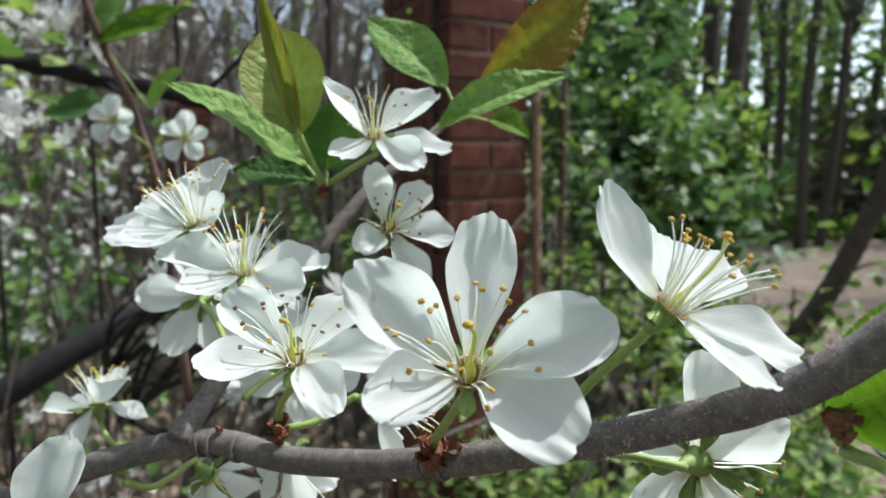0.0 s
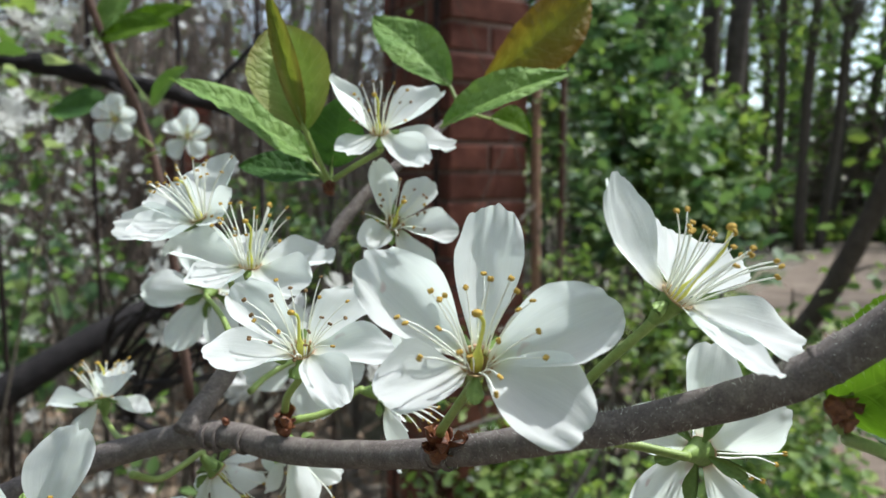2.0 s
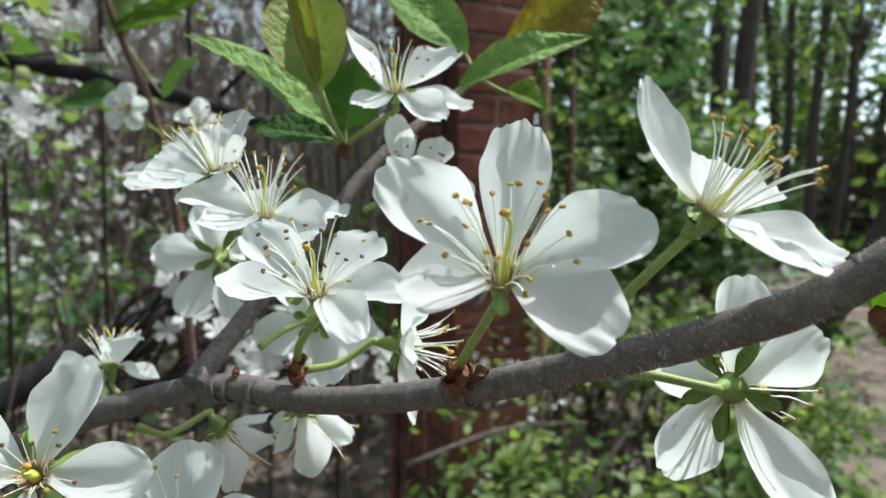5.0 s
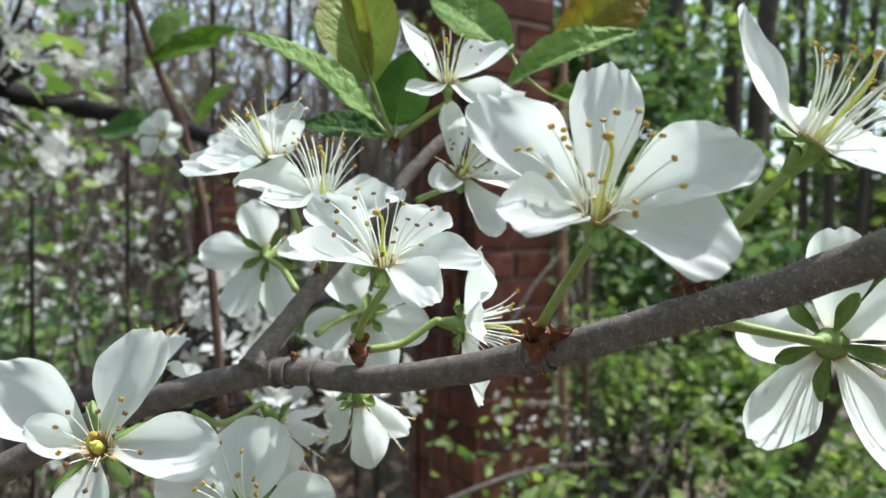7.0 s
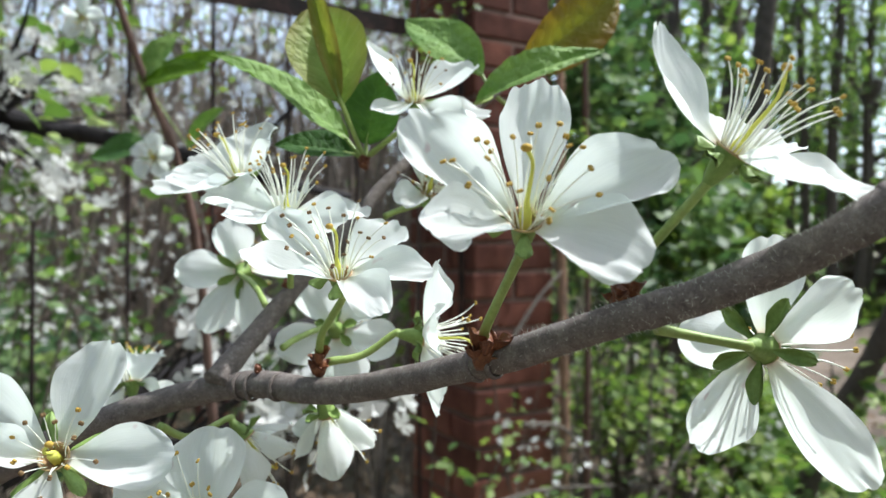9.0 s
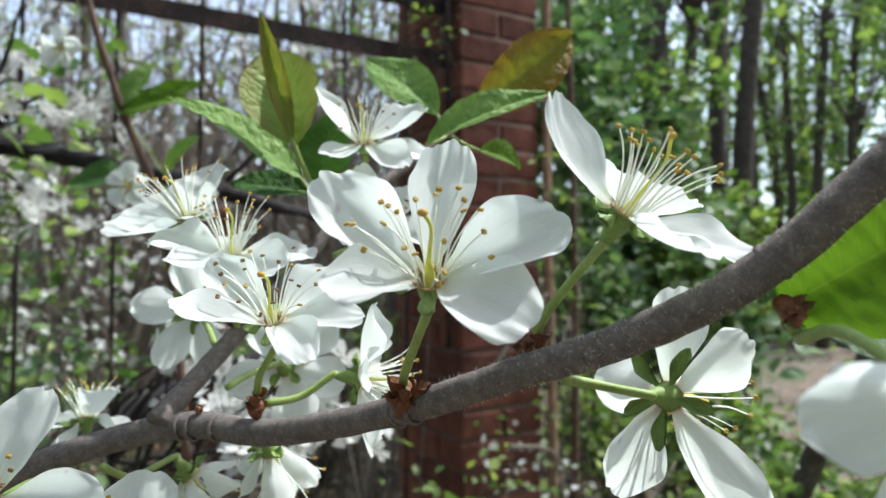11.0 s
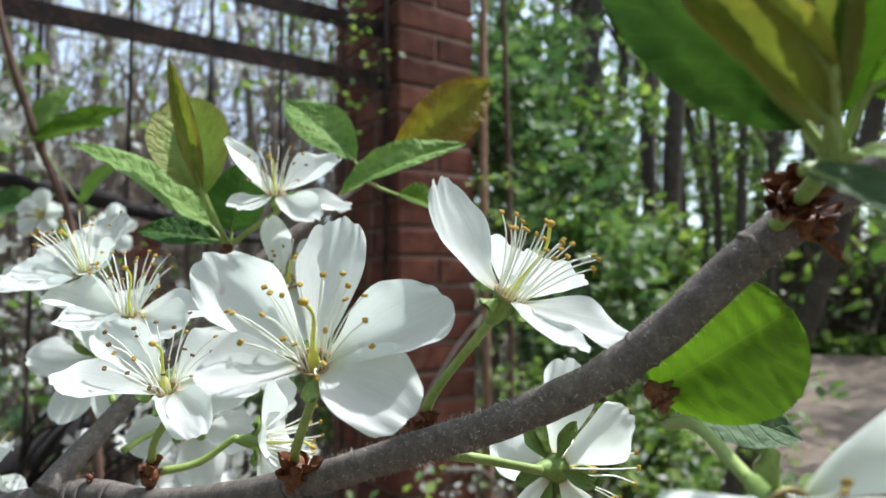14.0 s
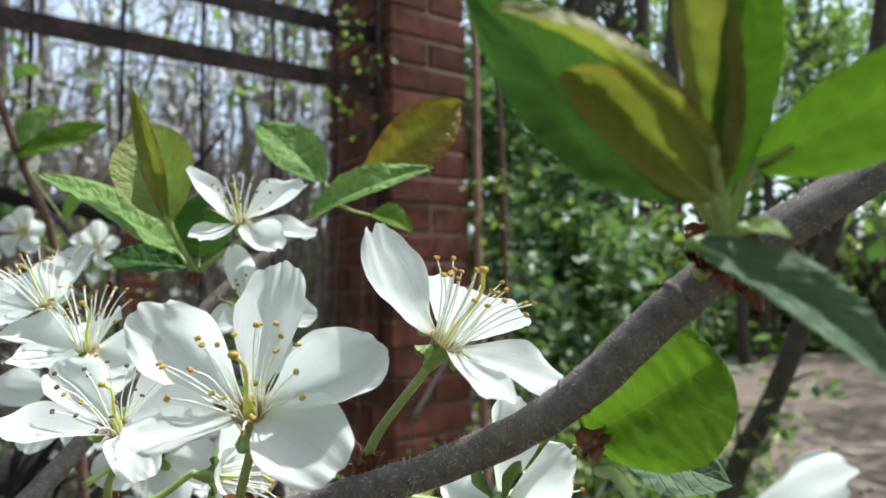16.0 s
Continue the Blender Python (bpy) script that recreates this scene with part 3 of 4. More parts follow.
stem("side_twig", [Vector(p) * MM for p in ((-50, 121.5, 1301), (-46, 131, 1308), (-41, 141, 1316.5), (-33, 149, 1327), (-25, 156, 1338.5), (-17.5, 162, 1347.5), (-4, 172, 1360), (6, 182, 1370))],
     [2.3 * MM, 2.0 * MM, 1.9 * MM, 1.7 * MM, 1.6 * MM, 1.5 * MM, 1.3 * MM, 1.0 * MM], BARK, twig, "", 12, 0.12, 10, 4.0)


def bud(place, axis, size, count, seed):
    """Brown bud scales that overlap round a stalk's foot, on the twig."""
    rnd = random.Random(seed)
    n = Vector(axis).normalized()
    ref = n.orthogonal().normalized()
    side = n.cross(ref)
    base = Vector(place) * MM
    for k in range(count):
        a = 2.4 * k + rnd.uniform(-0.3, 0.3)
        out = ref * math.cos(a) + side * math.sin(a)
        h = size * MM * (0.1 + 0.9 * k / count)
        root = base + n * (h * 0.55) + out * (0.25 * size * MM)
        tip = root + (n * rnd.uniform(0.4, 1.0) + out * rnd.uniform(0.15, 0.75)) * (size * MM * rnd.uniform(0.4, 0.8))
        verts, faces, uvs = petal_sheet(root, tip, out, size * MM * rnd.uniform(0.35, 0.7), -0.10, -0.6, seed + k, 0.0)
        low = [v - out * (0.12 * MM) for v in verts]
        cnt = len(verts)
        faces = faces + [tuple(i + cnt for i in reversed(f)) for f in faces]
        mesh_object("bud_scale", [v - twig.location for v in verts + low], faces, BUD, twig, "brown papery bud scale", uvs + uvs)
    core = blob(size * MM * 0.34, (1, 1, 1.5), 12, 9)
    for v in core.verts:
        v.co *= 1 + 0.35 * noise.noise(v.co * 900 + Vector((seed, 0, 0)))
    ob = part("bud", core, BUD, twig, "knobbly brown bud")
    ob.matrix_local = Matrix.Translation(base - twig.location + n * (size * MM * 0.35)) @ n.to_track_quat("Z", "Y").to_matrix().to_4x4()


bud((-1.4, 92.2, 1308.8), (0.1, -0.3, 1.0), 5.2, 12, 1)
bud((-29.3, 114.6, 1303.6), (0.1, -0.1, 1.0), 4.0, 9, 2)
bud((15.5, 84.6, 1317.0), (0.25, 0.0, 1.0), 4.4, 9, 3)
bud((41.0, 69.3, 1325.0), (0.75, -0.25, -0.65), 3.5, 11, 44)
bud((52.8, 61.0, 1343.4), (-0.1, -0.75, 0.6), 4.9, 13, 5)
bud((54.5, 61.5, 1342.5), (0.7, -0.6, -0.2), 4.0, 8, 11)
bud((51.6, 58.0, 1344.0), (-0.25, -0.90, 0.25), 4.2, 10, 12)
bud((-41.0, 140.0, 1317.5), (-0.3, -0.6, 0.8), 2.4, 5, 6)
bud((-28.0, 160.0, 1345.5), (-0.2, -0.3, 0.9), 3.6, 8, 7)
bud((-66.0, 116.5, 1286.5), (0.0, -0.7, -0.5), 3.6, 7, 8)
bud((-42.0, 121.5, 1303.0), (0.2, -0.6, 0.6), 1.8, 4, 9)


def down_on(line, radii, count, seed, parent):
    """Fine pale hairs that stand off the young bark."""
    rng = np.random.default_rng(seed)
    verts, faces = [], []
    n = len(line)
    for k in range(count):
        i = int(rng.integers(0, n - 1))
        c = line[i].lerp(line[i + 1], float(rng.random()))
        d = (line[i + 1] - line[i]).normalized()
        out = Vector(rng.normal(size=3))
        out = (out - d * out.dot(d)).normalized()
        r = float(np.interp(i / (n - 1), np.linspace(0, 1, len(radii)), radii))
        size = float(rng.uniform(0.3, 0.95)) * MM
        tip = c + out * (r * 0.97 + size) + d * (float(rng.normal()) * 0.25 * MM)
        for turn in (0.0, 1.57):
            w = (d if turn == 0 else d.cross(out)) * (0.022 * MM)
            o = len(verts)
            verts += [c + out * (r * 0.95) - w, c + out * (r * 0.95) + w, tip]
            faces.append((o, o + 1, o + 2))
    tagged(mesh_object("bark_down", [v - parent.location for v in verts], faces, FILAMENT, parent, "fine pale down on the bark"), kind="stuff")


down_on(spline([Vector(p) * MM for p in ((-3.3, 95.3, 1308.1), (15.3, 83.2, 1315.8), (26.5, 78.8, 1319.9), (39.1, 70.1, 1328.0), (52.5, 64.1, 1341.0), (67.2, 61.1, 1350.7), (95, 62, 1366))], 14), [2.2 * MM, 2.3 * MM], 1800, 5, twig)


def ring_scar(place, along, radius, seed):
    """A knobbly scar that runs round the stem."""
    d = Vector(along).normalized()
    x = d.orthogonal().normalized()
    y = d.cross(x)
    verts, faces = [], []
    for i in range(20):
        a = 2 * math.pi * i / 20
        out = x * math.cos(a) + y * math.sin(a)
        r = radius * (1 + 0.05 * noise.noise(Vector((math.cos(a) * 2, math.sin(a) * 2, seed))))
        for k in range(6):
            b = 2 * math.pi * k / 6
            verts.append(out * (r + 0.28 * MM * math.cos(b)) + d * (0.5 * MM * math.sin(b) + 0.35 * MM * noise.noise(Vector((math.cos(a) * 3, math.sin(a) * 3, seed + 4)))))
    for i in range(20):
        for k in range(6):
            j = (i + 1) % 20
            faces.append((i * 6 + k, j * 6 + k, j * 6 + (k + 1) % 6, i * 6 + (k + 1) % 6))
    ob = mesh_object("ring_scar", verts, faces, BARK, twig, "knobbly ring scar on the bark")
    ob.location = Vector(place) * MM - twig.location


for k, (p, d, r) in enumerate((((-45.5, 122.8, 1300.0), (1, -0.4, 0.1), 2.45), ((-43.0, 121.8, 1300.1), (1, -0.4, 0.1), 2.45), ((-37.5, 119.0, 1300.5), (1, -0.5, 0.05), 2.35), ((-2.5, 94.7, 1308.2), (1, -0.7, 0.4), 2.2), ((0.0, 92.9, 1309.0), (1, -0.7, 0.4), 2.15), ((40.5, 69.4, 1329.2), (0.6, -0.35, 0.65), 2.25), ((51.5, 64.5, 1340.2), (0.6, -0.25, 0.6), 2.25))):
    ring_scar(p, d, r * MM, k * 3.1)


# ---- plum leaves ----
def leaf_sheet(base, tip, face, width, fold, curl, seed, teeth=26, quilt=0.009, wide=0.86, blunt=0.82):
    """A blade folded along its midrib, with a toothed rim and puckers between the side veins."""
    d = tip - base
    length = d.length
    d.normalize()
    s = face.cross(d).normalized()
    up = d.cross(s).normalized()
    nu, nv = 54, 16
    verts, uvs, faces = [], [], []
    for i in range(nu + 1):
        u = i / nu
        w = math.sin(math.pi * u ** wide) ** blunt if 0 < u < 1 else 0.0
        w = max(w, 0.015)
        tooth = 1 + 0.035 * ((u * teeth) % 1.0 - 0.5)
        for j in range(nv + 1):
            v = 2 * j / nv - 1
            av = abs(v)
            wav = noise.noise(Vector((u * 2.4 + seed, v * 1.3, seed)))
            pucker = abs(math.sin((u - 0.22 * av + 0.12 * wav) * 26)) * av * (1 - av * 0.5)
            off = fold * av * w * width * 0.5 + curl * length * (u - 0.5) ** 2 * 4 - curl * length
            off += length * (0.05 * wav * av + quilt * pucker + 0.012 * noise.noise(Vector((u * 13 + seed, v * 4.5, 2.0))) + 0.007 * noise.noise(Vector((u * 27 + seed, v * 9, 5.0))))
            verts.append(base + d * (length * u) + s * (width * 0.5 * w * v * (tooth if av > 0.9 else 1.0) * (1 - 0.15 * abs(fold))) + up * off)
            uvs.append((u, v * 0.5 + 0.5))
    for i in range(nu):
        for j in range(nv):
            a = i * (nv + 1) + j
            faces.append((a, a + nv + 1, a + nv + 2, a + 1))
    return verts, faces, uvs


def leaf(shoot, foot, base, tip, face, width, material, fold=0.35, curl=-0.06, seed=1, label="", wide=0.86, blunt=0.82):
    b, t, f = Vector(base) * MM, Vector(tip) * MM, Vector(foot) * MM
    verts, faces, uvs = leaf_sheet(b, t, Vector(face).normalized(), width * MM, fold, curl, seed, wide=wide, blunt=blunt)
    o = shoot.location
    lf = mesh_object("leaf", [v - o for v in verts], faces, material, shoot, label, uvs)
    d = t - b
    up = d.normalized().cross(Vector(face).cross(d).normalized()).normalized()
    rib = [b + d * u + up * (curl * d.length * ((u - 0.5) ** 2 * 4 - 1) - 0.1 * MM) for u in (0.04, 0.16)]
    mid = [f, (f * 0.55 + b * 0.45) + Vector((0, 0, -0.4 * MM)), b] + rib
    verts, faces = tube(spline(mid, 4), [0.65 * MM, 0.5 * MM, 0.42 * MM, 0.25 * MM], 6)
    mesh_object("leaf_stalk", [v - o for v in verts], faces, PEDICEL, lf, "pale green leaf stalk")
    return lf


top = thing("leaf_shoot", Vector((-29, 164, 1348)) * MM, "young bright green plum leaves on a brown bud", "leaves", "leaf shoots on the twig")
FT = (-28.5, 163.5, 1348.0)
leaf(top, FT, (-32.8, 157.0, 1360.0), (-39.9, 161.0, 1385.0), (0.05, -0.97, 0.2), 21.0, LEAF_FOLD, 0.7, 0.03, 1, "half-folded olive-green puckered leaf", 0.95, 0.7)
leaf(top, FT, (-32.9, 154.0, 1360.5), (-40.0, 150.0, 1391.0), (0.3, -0.85, -0.25), 5.8, LEAF_OLIVE, 0.7, 0.02, 2, "narrow half-folded bronze-green leaf")
leaf(top, FT, (-33.0, 164.0, 1353.0), (-63.2, 153.5, 1371.6), (-0.2, -0.55, 0.8), 14, LEAF, 0.3, -0.05, 3, "light green puckered leaf")
# The next two leaves get their shade from the darkened green.
leaf(top, FT, (-28.5, 165.0, 1352.0), (-24.5, 160.0, 1369.0), (0.1, -0.95, -0.1), 14, LEAF_SHADED, 0.25, -0.03, 4, "leaf with its shade put into a darker green")
leaf(top, FT, (-31.0, 165.0, 1349.5), (-51.5, 165.0, 1352.0), (0.0, -0.75, 0.6), 11, LEAF_SHADED, 0.25, -0.06, 5, "leaf with its shade put into a darker green")
end = thing("leaf_shoot", Vector((3, 178, 1366)) * MM, "green and bronze plum leaves at the twig's end", "leaves", "leaf shoots on the twig")
FE = (4.0, 181.0, 1368.0)
leaf(end, FE, (1.0, 184.0, 1374.0), (-21.9, 203.0, 1396.6), (-0.3, -0.6, 0.75), 16, LEAF, 0.25, -0.06, 6, "light green puckered leaf")
leaf(end, FE, (9.3, 188.0, 1375.0), (41.5, 197.0, 1402.0), (0.3, -0.9, -0.2), 19, LEAF_BRONZE, 0.3, -0.05, 7, "bronze-red young leaf with green rim", 1.1, 0.7)
leaf(end, FE, (-1.4, 164.5, 1361.8), (31.0, 167.1, 1375.3), (-0.25, -0.75, 0.6), 11.5, LEAF, 0.45, -0.06, 8, "light green puckered leaf")
leaf(end, FE, (13.0, 200.0, 1367.0), (26.0, 206.0, 1362.0), (0.1, -0.8, 0.6), 11, LEAF_LIT, 0.5, -0.12, 9, "small sunlit yellow-green leaf")
low = thing("leaf_shoot", Vector((43, 69, 1323)) * MM, "broad sunlit plum leaf below the twig", "leaves", "leaf shoots on the twig")
FL = (42.5, 69.0, 1322.0)
leaf(low, FL, (42.5, 72.0, 1324.0), (56.4, 66.4, 1333.6), (-0.35, -0.85, 0.1), 17.5, LEAF_LIT, 0.25, -0.04, 10, "broad yellow-green leaf lit from behind", 1.2, 0.46)
leaf(low, FL, (45.5, 72.0, 1322.6), (57.6, 67.4, 1319.2), (0.0, -0.78, 0.62), 9, LEAF_DULL, 0.3, -0.05, 11, "deep green leaf below")
high = thing("leaf_shoot", Vector((51.5, 61.5, 1343.5)) * MM, "large plum leaves on a short shoot above the twig", "leaves", "leaf shoots on the twig")
stem("shoot_stem", [Vector(p) * MM for p in ((53.0, 63.8, 1342.2), (50.6, 54.0, 1344.6), (46.6, 45.0, 1345.2), (44.0, 40.0, 1345.6))], [0.9 * MM, 0.85 * MM, 0.9 * MM, 1.1 * MM], SEPAL, high, "green young shoot", 8, 0.1)
FH = (44.2, 40.4, 1345.4)
# This leaf's shade is in its darker green too.
leaf(high, FH, (42.6, 41.0, 1347.4), (25.6, 41.4, 1363.8), (-0.15, -0.80, -0.50), 9.0, LEAF_SHADED, 0.3, -0.05, 12, "large green leaf")
leaf(high, FH, (42.4, 38.2, 1347.0), (31.5, 36.4, 1355.2), (-0.30, -0.90, 0.25), 6.6, LEAF_OLIVE, 0.6, -0.05, 13, "folded olive-brown leaf", 0.95, 0.6)
leaf(high, FH, (41.6, 36.4, 1350.0), (26.6, 33.9, 1358.6), (0.15, -0.65, 0.75), 5.6, LEAF_OLIVE, 0.5, -0.07, 17, "narrow yellowish olive leaf", 0.95, 0.6)
leaf(high, FH, (45.4, 38.2, 1349.4), (60.0, 31.0, 1357.2), (0.1, -0.95, -0.25), 7.4, LEAF_MID, 0.25, -0.04, 14, "bright green leaf", 0.8, 0.75)
leaf(high, FH, (43.2, 38.6, 1347.4), (45.6, 35.5, 1366.5), (0.1, -0.9, -0.3), 5.4, LEAF_MID, 0.5, 0.02, 15, "upright green leaf")
leaf(high, FH, (42.9, 38.4, 1347.4), (39.4, 35.4, 1366.5), (0.3, -0.9, -0.2), 5.6, LEAF_OLIVE, 0.6, 0.02, 19, "upright folded olive leaf")
leaf(high, FH, (41.4, 39.6, 1344.0), (53.0, 35.5, 1334.4), (-0.1, -0.75, 0.65), 6.4, LEAF_DULL, 0.35, -0.08, 16, "dull green drooping leaf", 0.95, 0.6)
leaf(high, FH, (45.0, 39.2, 1345.0), (47.9, 38.0, 1344.2), (0.0, -0.6, 0.8), 2.6, LEAF_PALE, 0.4, -0.05, 18, "small pale green leaf")

# ---- ground ----
def sheet(name, size, cells, material, height, label, category):
    verts, faces = [], []
    for i in range(cells + 1):
        for j in range(cells + 1):
            x, y = ((2 * i / cells - 1) ** 3) * size, ((2 * j / cells - 1) ** 3) * size
            verts.append((x, y, height(x, y)))
    for i in range(cells):
        for j in range(cells):
            a = i * (cells + 1) + j
            faces.append((a, a + cells + 1, a + cells + 2, a + 1))
    ob = mesh_object(name, verts, faces, material)
    return tagged(ob, label, category, "", "structure")


sheet("ground", 400.0, 90, SOIL, lambda x, y: 0.04 * noise.noise(Vector((x * 0.6, y * 0.6, 0))) - 0.02, "dark woodland soil with moss and litter", "ground")


def trodden_path():
    verts, faces = [], []
    line = spline([(-2.5, -24, 0), (0.6, -9, 0), (1.7, -3, 0), (2.25, 0.5, 0), (3.1, 3.6, 0), (6.0, 8.0, 0), (11.0, 15.0, 0), (20, 26, 0)], 14)
    for i, c in enumerate(line):
        d = (line[min(i + 1, len(line) - 1)] - line[max(i - 1, 0)]).normalized()
        s = Vector((-d.y, d.x, 0))
        for j in range(7):
            q = c + s * ((j / 3 - 1) * 1.7 * (1 + 0.15 * noise.noise(c * 0.7 + Vector((j, 0, 0)))))
            verts.append((q.x, q.y, 0.055 - 0.012 * abs(j - 3)))
    for i in range(len(line) - 1):
        for j in range(6):
            a = i * 7 + j
            faces.append((a, a + 1, a + 8, a + 7))
    tagged(mesh_object("path", verts, faces, PATH), "pale trodden earth path through the wood", "path", "", "structure")


trodden_path()

# ---- brick pillar and fence ----
ALONG, BACK = Vector((0.86, 0.51, 0)).normalized(), Vector((-0.51, 0.86, 0)).normalized()


def bevel_box(sx, sy, sz, edge):
    bm = bmesh.new()
    bmesh.ops.create_cube(bm, size=1)
    bmesh.ops.scale(bm, vec=(sx, sy, sz), verts=bm.verts)
    bmesh.ops.bevel(bm, geom=bm.edges[:], offset=edge, segments=1, affect="EDGES")
    return bm


def brick_mesh(sx, sy):
    bm = bevel_box(sx, sy, 0.065, 0.004)
    me = bpy.data.meshes.new("brick")
    bm.to_mesh(me)
    bm.free()
    me.materials.append(BRICK)
    return me


BRICKS = (brick_mesh(0.25, 0.12), brick_mesh(0.12, 0.25))


def brick_pillar(corner, height, label, wide=0.25, deep=0.38):
    """Pillar of three bricks a course; the corner is the one nearest the lens."""
    rnd = random.Random(7)
    pl = thing("brick_pillar", corner, label, "pillar")
    m = Matrix((( *ALONG, 0), (*BACK, 0), (0, 0, 1, 0), (0, 0, 0, 1))).transposed()
    core = part("mortar", bevel_box(wide - 0.016, deep - 0.016, height, 0.003), MORTAR, pl, "grey mortar core")
    core.matrix_local = m @ Matrix.Translation((wide / 2, deep / 2, height / 2))
    z, k = 0.04, 0
    while z < height:
        rows = [(0, 0.125, 0.06), (1, 0.06, 0.255), (1, 0.19, 0.255)] if k % 2 else [(0, 0.125, 0.32), (1, 0.06, 0.125), (1, 0.19, 0.125)]
        for kind, x, y in rows:
            b = new("brick", BRICKS[kind])
            b.parent = pl
            b.matrix_local = m @ Matrix.Translation((x + rnd.uniform(-0.003, 0.003), y + rnd.uniform(-0.003, 0.003), z)) @ Matrix.Rotation(rnd.uniform(-0.012, 0.012), 4, "Z")
        z += 0.076
        k += 1
    return pl


PILLAR = Vector((0.015, 1.72, 0))
brick_pillar(PILLAR, 2.9, "weathered red brick fence pillar")
brick_pillar(Vector((-1.75, 4.4, 0)), 1.85, "far red brick pillar behind the shrubs")

fence = thing("steel_fence", PILLAR, "dark rusted steel fence rails and bars", "fence")


def rail(z, z_far):
    a = BACK * 0.05 + Vector((0, 0, z))
    line = [a + ALONG * 0.02, a - ALONG * 1.0, a - ALONG * 2.2 + Vector((0, 0, z_far))]
    verts, faces = [], []
    prof = [(-0.006, -0.022), (0.0, -0.022), (0.0, 0.015), (0.036, 0.015), (0.036, 0.022), (-0.006, 0.022)]
    for c in line:
        for x, y in prof:
            verts.append(c + BACK * x + Vector((0, 0, y)))
    n = len(prof)
    for i in range(len(line) - 1):
        for k in range(n):
            faces.append((i * n + k, i * n + (k + 1) % n, (i + 1) * n + (k + 1) % n, (i + 1) * n + k))
    faces += [tuple(range(n)), tuple(reversed(range(2 * n, 3 * n)))]
    mesh_object("rail", verts, faces, STEEL, fence, "rusted steel angle rail", None, False)


rail(2.055, 0.0)
rail(1.911, 0.0)
rail(0.35, 0.0)
post = part("fence_post", bevel_box(0.016, 0.012, 1.2, 0.002), STEEL, fence, "flat steel strip on the pillar corner")
post.matrix_local = Matrix.Translation(BACK * 0.03 - ALONG * 0.02 + Vector((0, 0, 1.75)))
for k in range(8):
    ob = part("fence_bar", bevel_box(0.008, 0.008, 2.0, 0.002), STEEL, fence)
    ob.matrix_local = Matrix.Translation(BACK * 0.075 - ALONG * (0.12 + 0.17 * k) + Vector((0, 0, 1.22)))

# ---- wood: scattered leaves, shrubs and trees ----
def scatter(name, template, places, material, parent=None, label=""):
    """One mesh of many small copies of a template (verts, faces); places are 4 x 4 arrays."""
    tv, tf = np.array(template[0], dtype=np.float32), template[1]
    places = np.asarray(places, dtype=np.float32)
    n, k = len(places), len(tv)
    verts = (np.einsum("nij,kj->nki", places[:, :3, :3], tv) + places[:, None, :3, 3]).reshape(-1, 3)
    sizes = [len(f) for f in tf]
    flat = np.array([i for f in tf for i in f], dtype=np.int32)
    loop = (flat[None, :] + (np.arange(n, dtype=np.int32) * k)[:, None]).ravel()
    size = np.tile(np.array(sizes, dtype=np.int32), n)
    start = np.concatenate([[0], np.cumsum(size)[:-1]]).astype(np.int32)
    me = bpy.data.meshes.new(name)
    me.vertices.add(len(verts))
    me.vertices.foreach_set("co", verts.ravel())
    me.loops.add(len(loop))
    me.loops.foreach_set("vertex_index", loop)
    me.polygons.add(len(size))
    me.polygons.foreach_set("loop_start", start)
    me.polygons.foreach_set("loop_total", size)
    me.update(calc_edges=True)
    me.validate()
    me.materials.append(material)
    me.shade_smooth()
    ob = new(name, me)
    if parent:
        ob.parent = parent
    if label:
        tagged(ob, label)
    return ob


LEAFLET = ([(0, 0, 0), (0.28, 0.34, 0.06), (0.30, 0.7, 0.03), (0, 1.0, -0.10), (-0.30, 0.7, 0.03), (-0.28, 0.34, 0.06), (0, 0.5, -0.03)],
           [(0, 1, 6), (1, 2, 6), (2, 3, 6), (3, 4, 6), (4, 5, 6), (5, 0, 6)])


def tiny_flower():
    verts, faces = [(0, 0, 0)], []
    for k in range(5):
        a = 2 * math.pi * k / 5
        for da, r, z in ((-0.5, 0.6, 0.1), (-0.32, 0.98, 0.22), (0.32, 0.98, 0.22), (0.5, 0.6, 0.1)):
            verts.append((r * math.cos(a + da), r * math.sin(a + da), z))
        i = 1 + 4 * k
        faces.append((0, i, i + 1, i + 2, i + 3))
    return verts, faces


FLOWERLET = tiny_flower()


def random_places(rng, points, size, flat=0.5):
    """Poses at points with random turns; flat: how much the faces keep to the sky."""
    n = len(points)
    nrm = rng.normal(size=(n, 3))
    nrm[:, 2] = np.abs(nrm[:, 2]) + flat * 1.5
    nrm /= np.linalg.norm(nrm, axis=1)[:, None]
    t = rng.normal(size=(n, 3))
    t -= nrm * (t * nrm).sum(1)[:, None]
    t /= np.linalg.norm(t, axis=1)[:, None]
    b = np.cross(nrm, t)
    s = size * rng.uniform(0.55, 1.25, n)
    m = np.zeros((n, 4, 4))
    m[:, :3, 0], m[:, :3, 1], m[:, :3, 2], m[:, :3, 3] = b * s[:, None], t * s[:, None], nrm * s[:, None], points
    m[:, 3, 3] = 1
    return m


def spray_points(rng, centre, radius, clumps, per, tight):
    """Points in loose clumps within an uneven crown."""
    d = rng.normal(size=(clumps, 3))
    d /= np.linalg.norm(d, axis=1)[:, None]
    c = np.array(centre) + d * (rng.uniform(0.15, 1.0, clumps) ** 0.6)[:, None] * np.array(radius)
    return (c[:, None, :] + rng.normal(size=(clumps, per, 3)) * tight * rng.uniform(0.5, 1.3, clumps)[:, None, None]).reshape(-1, 3), c


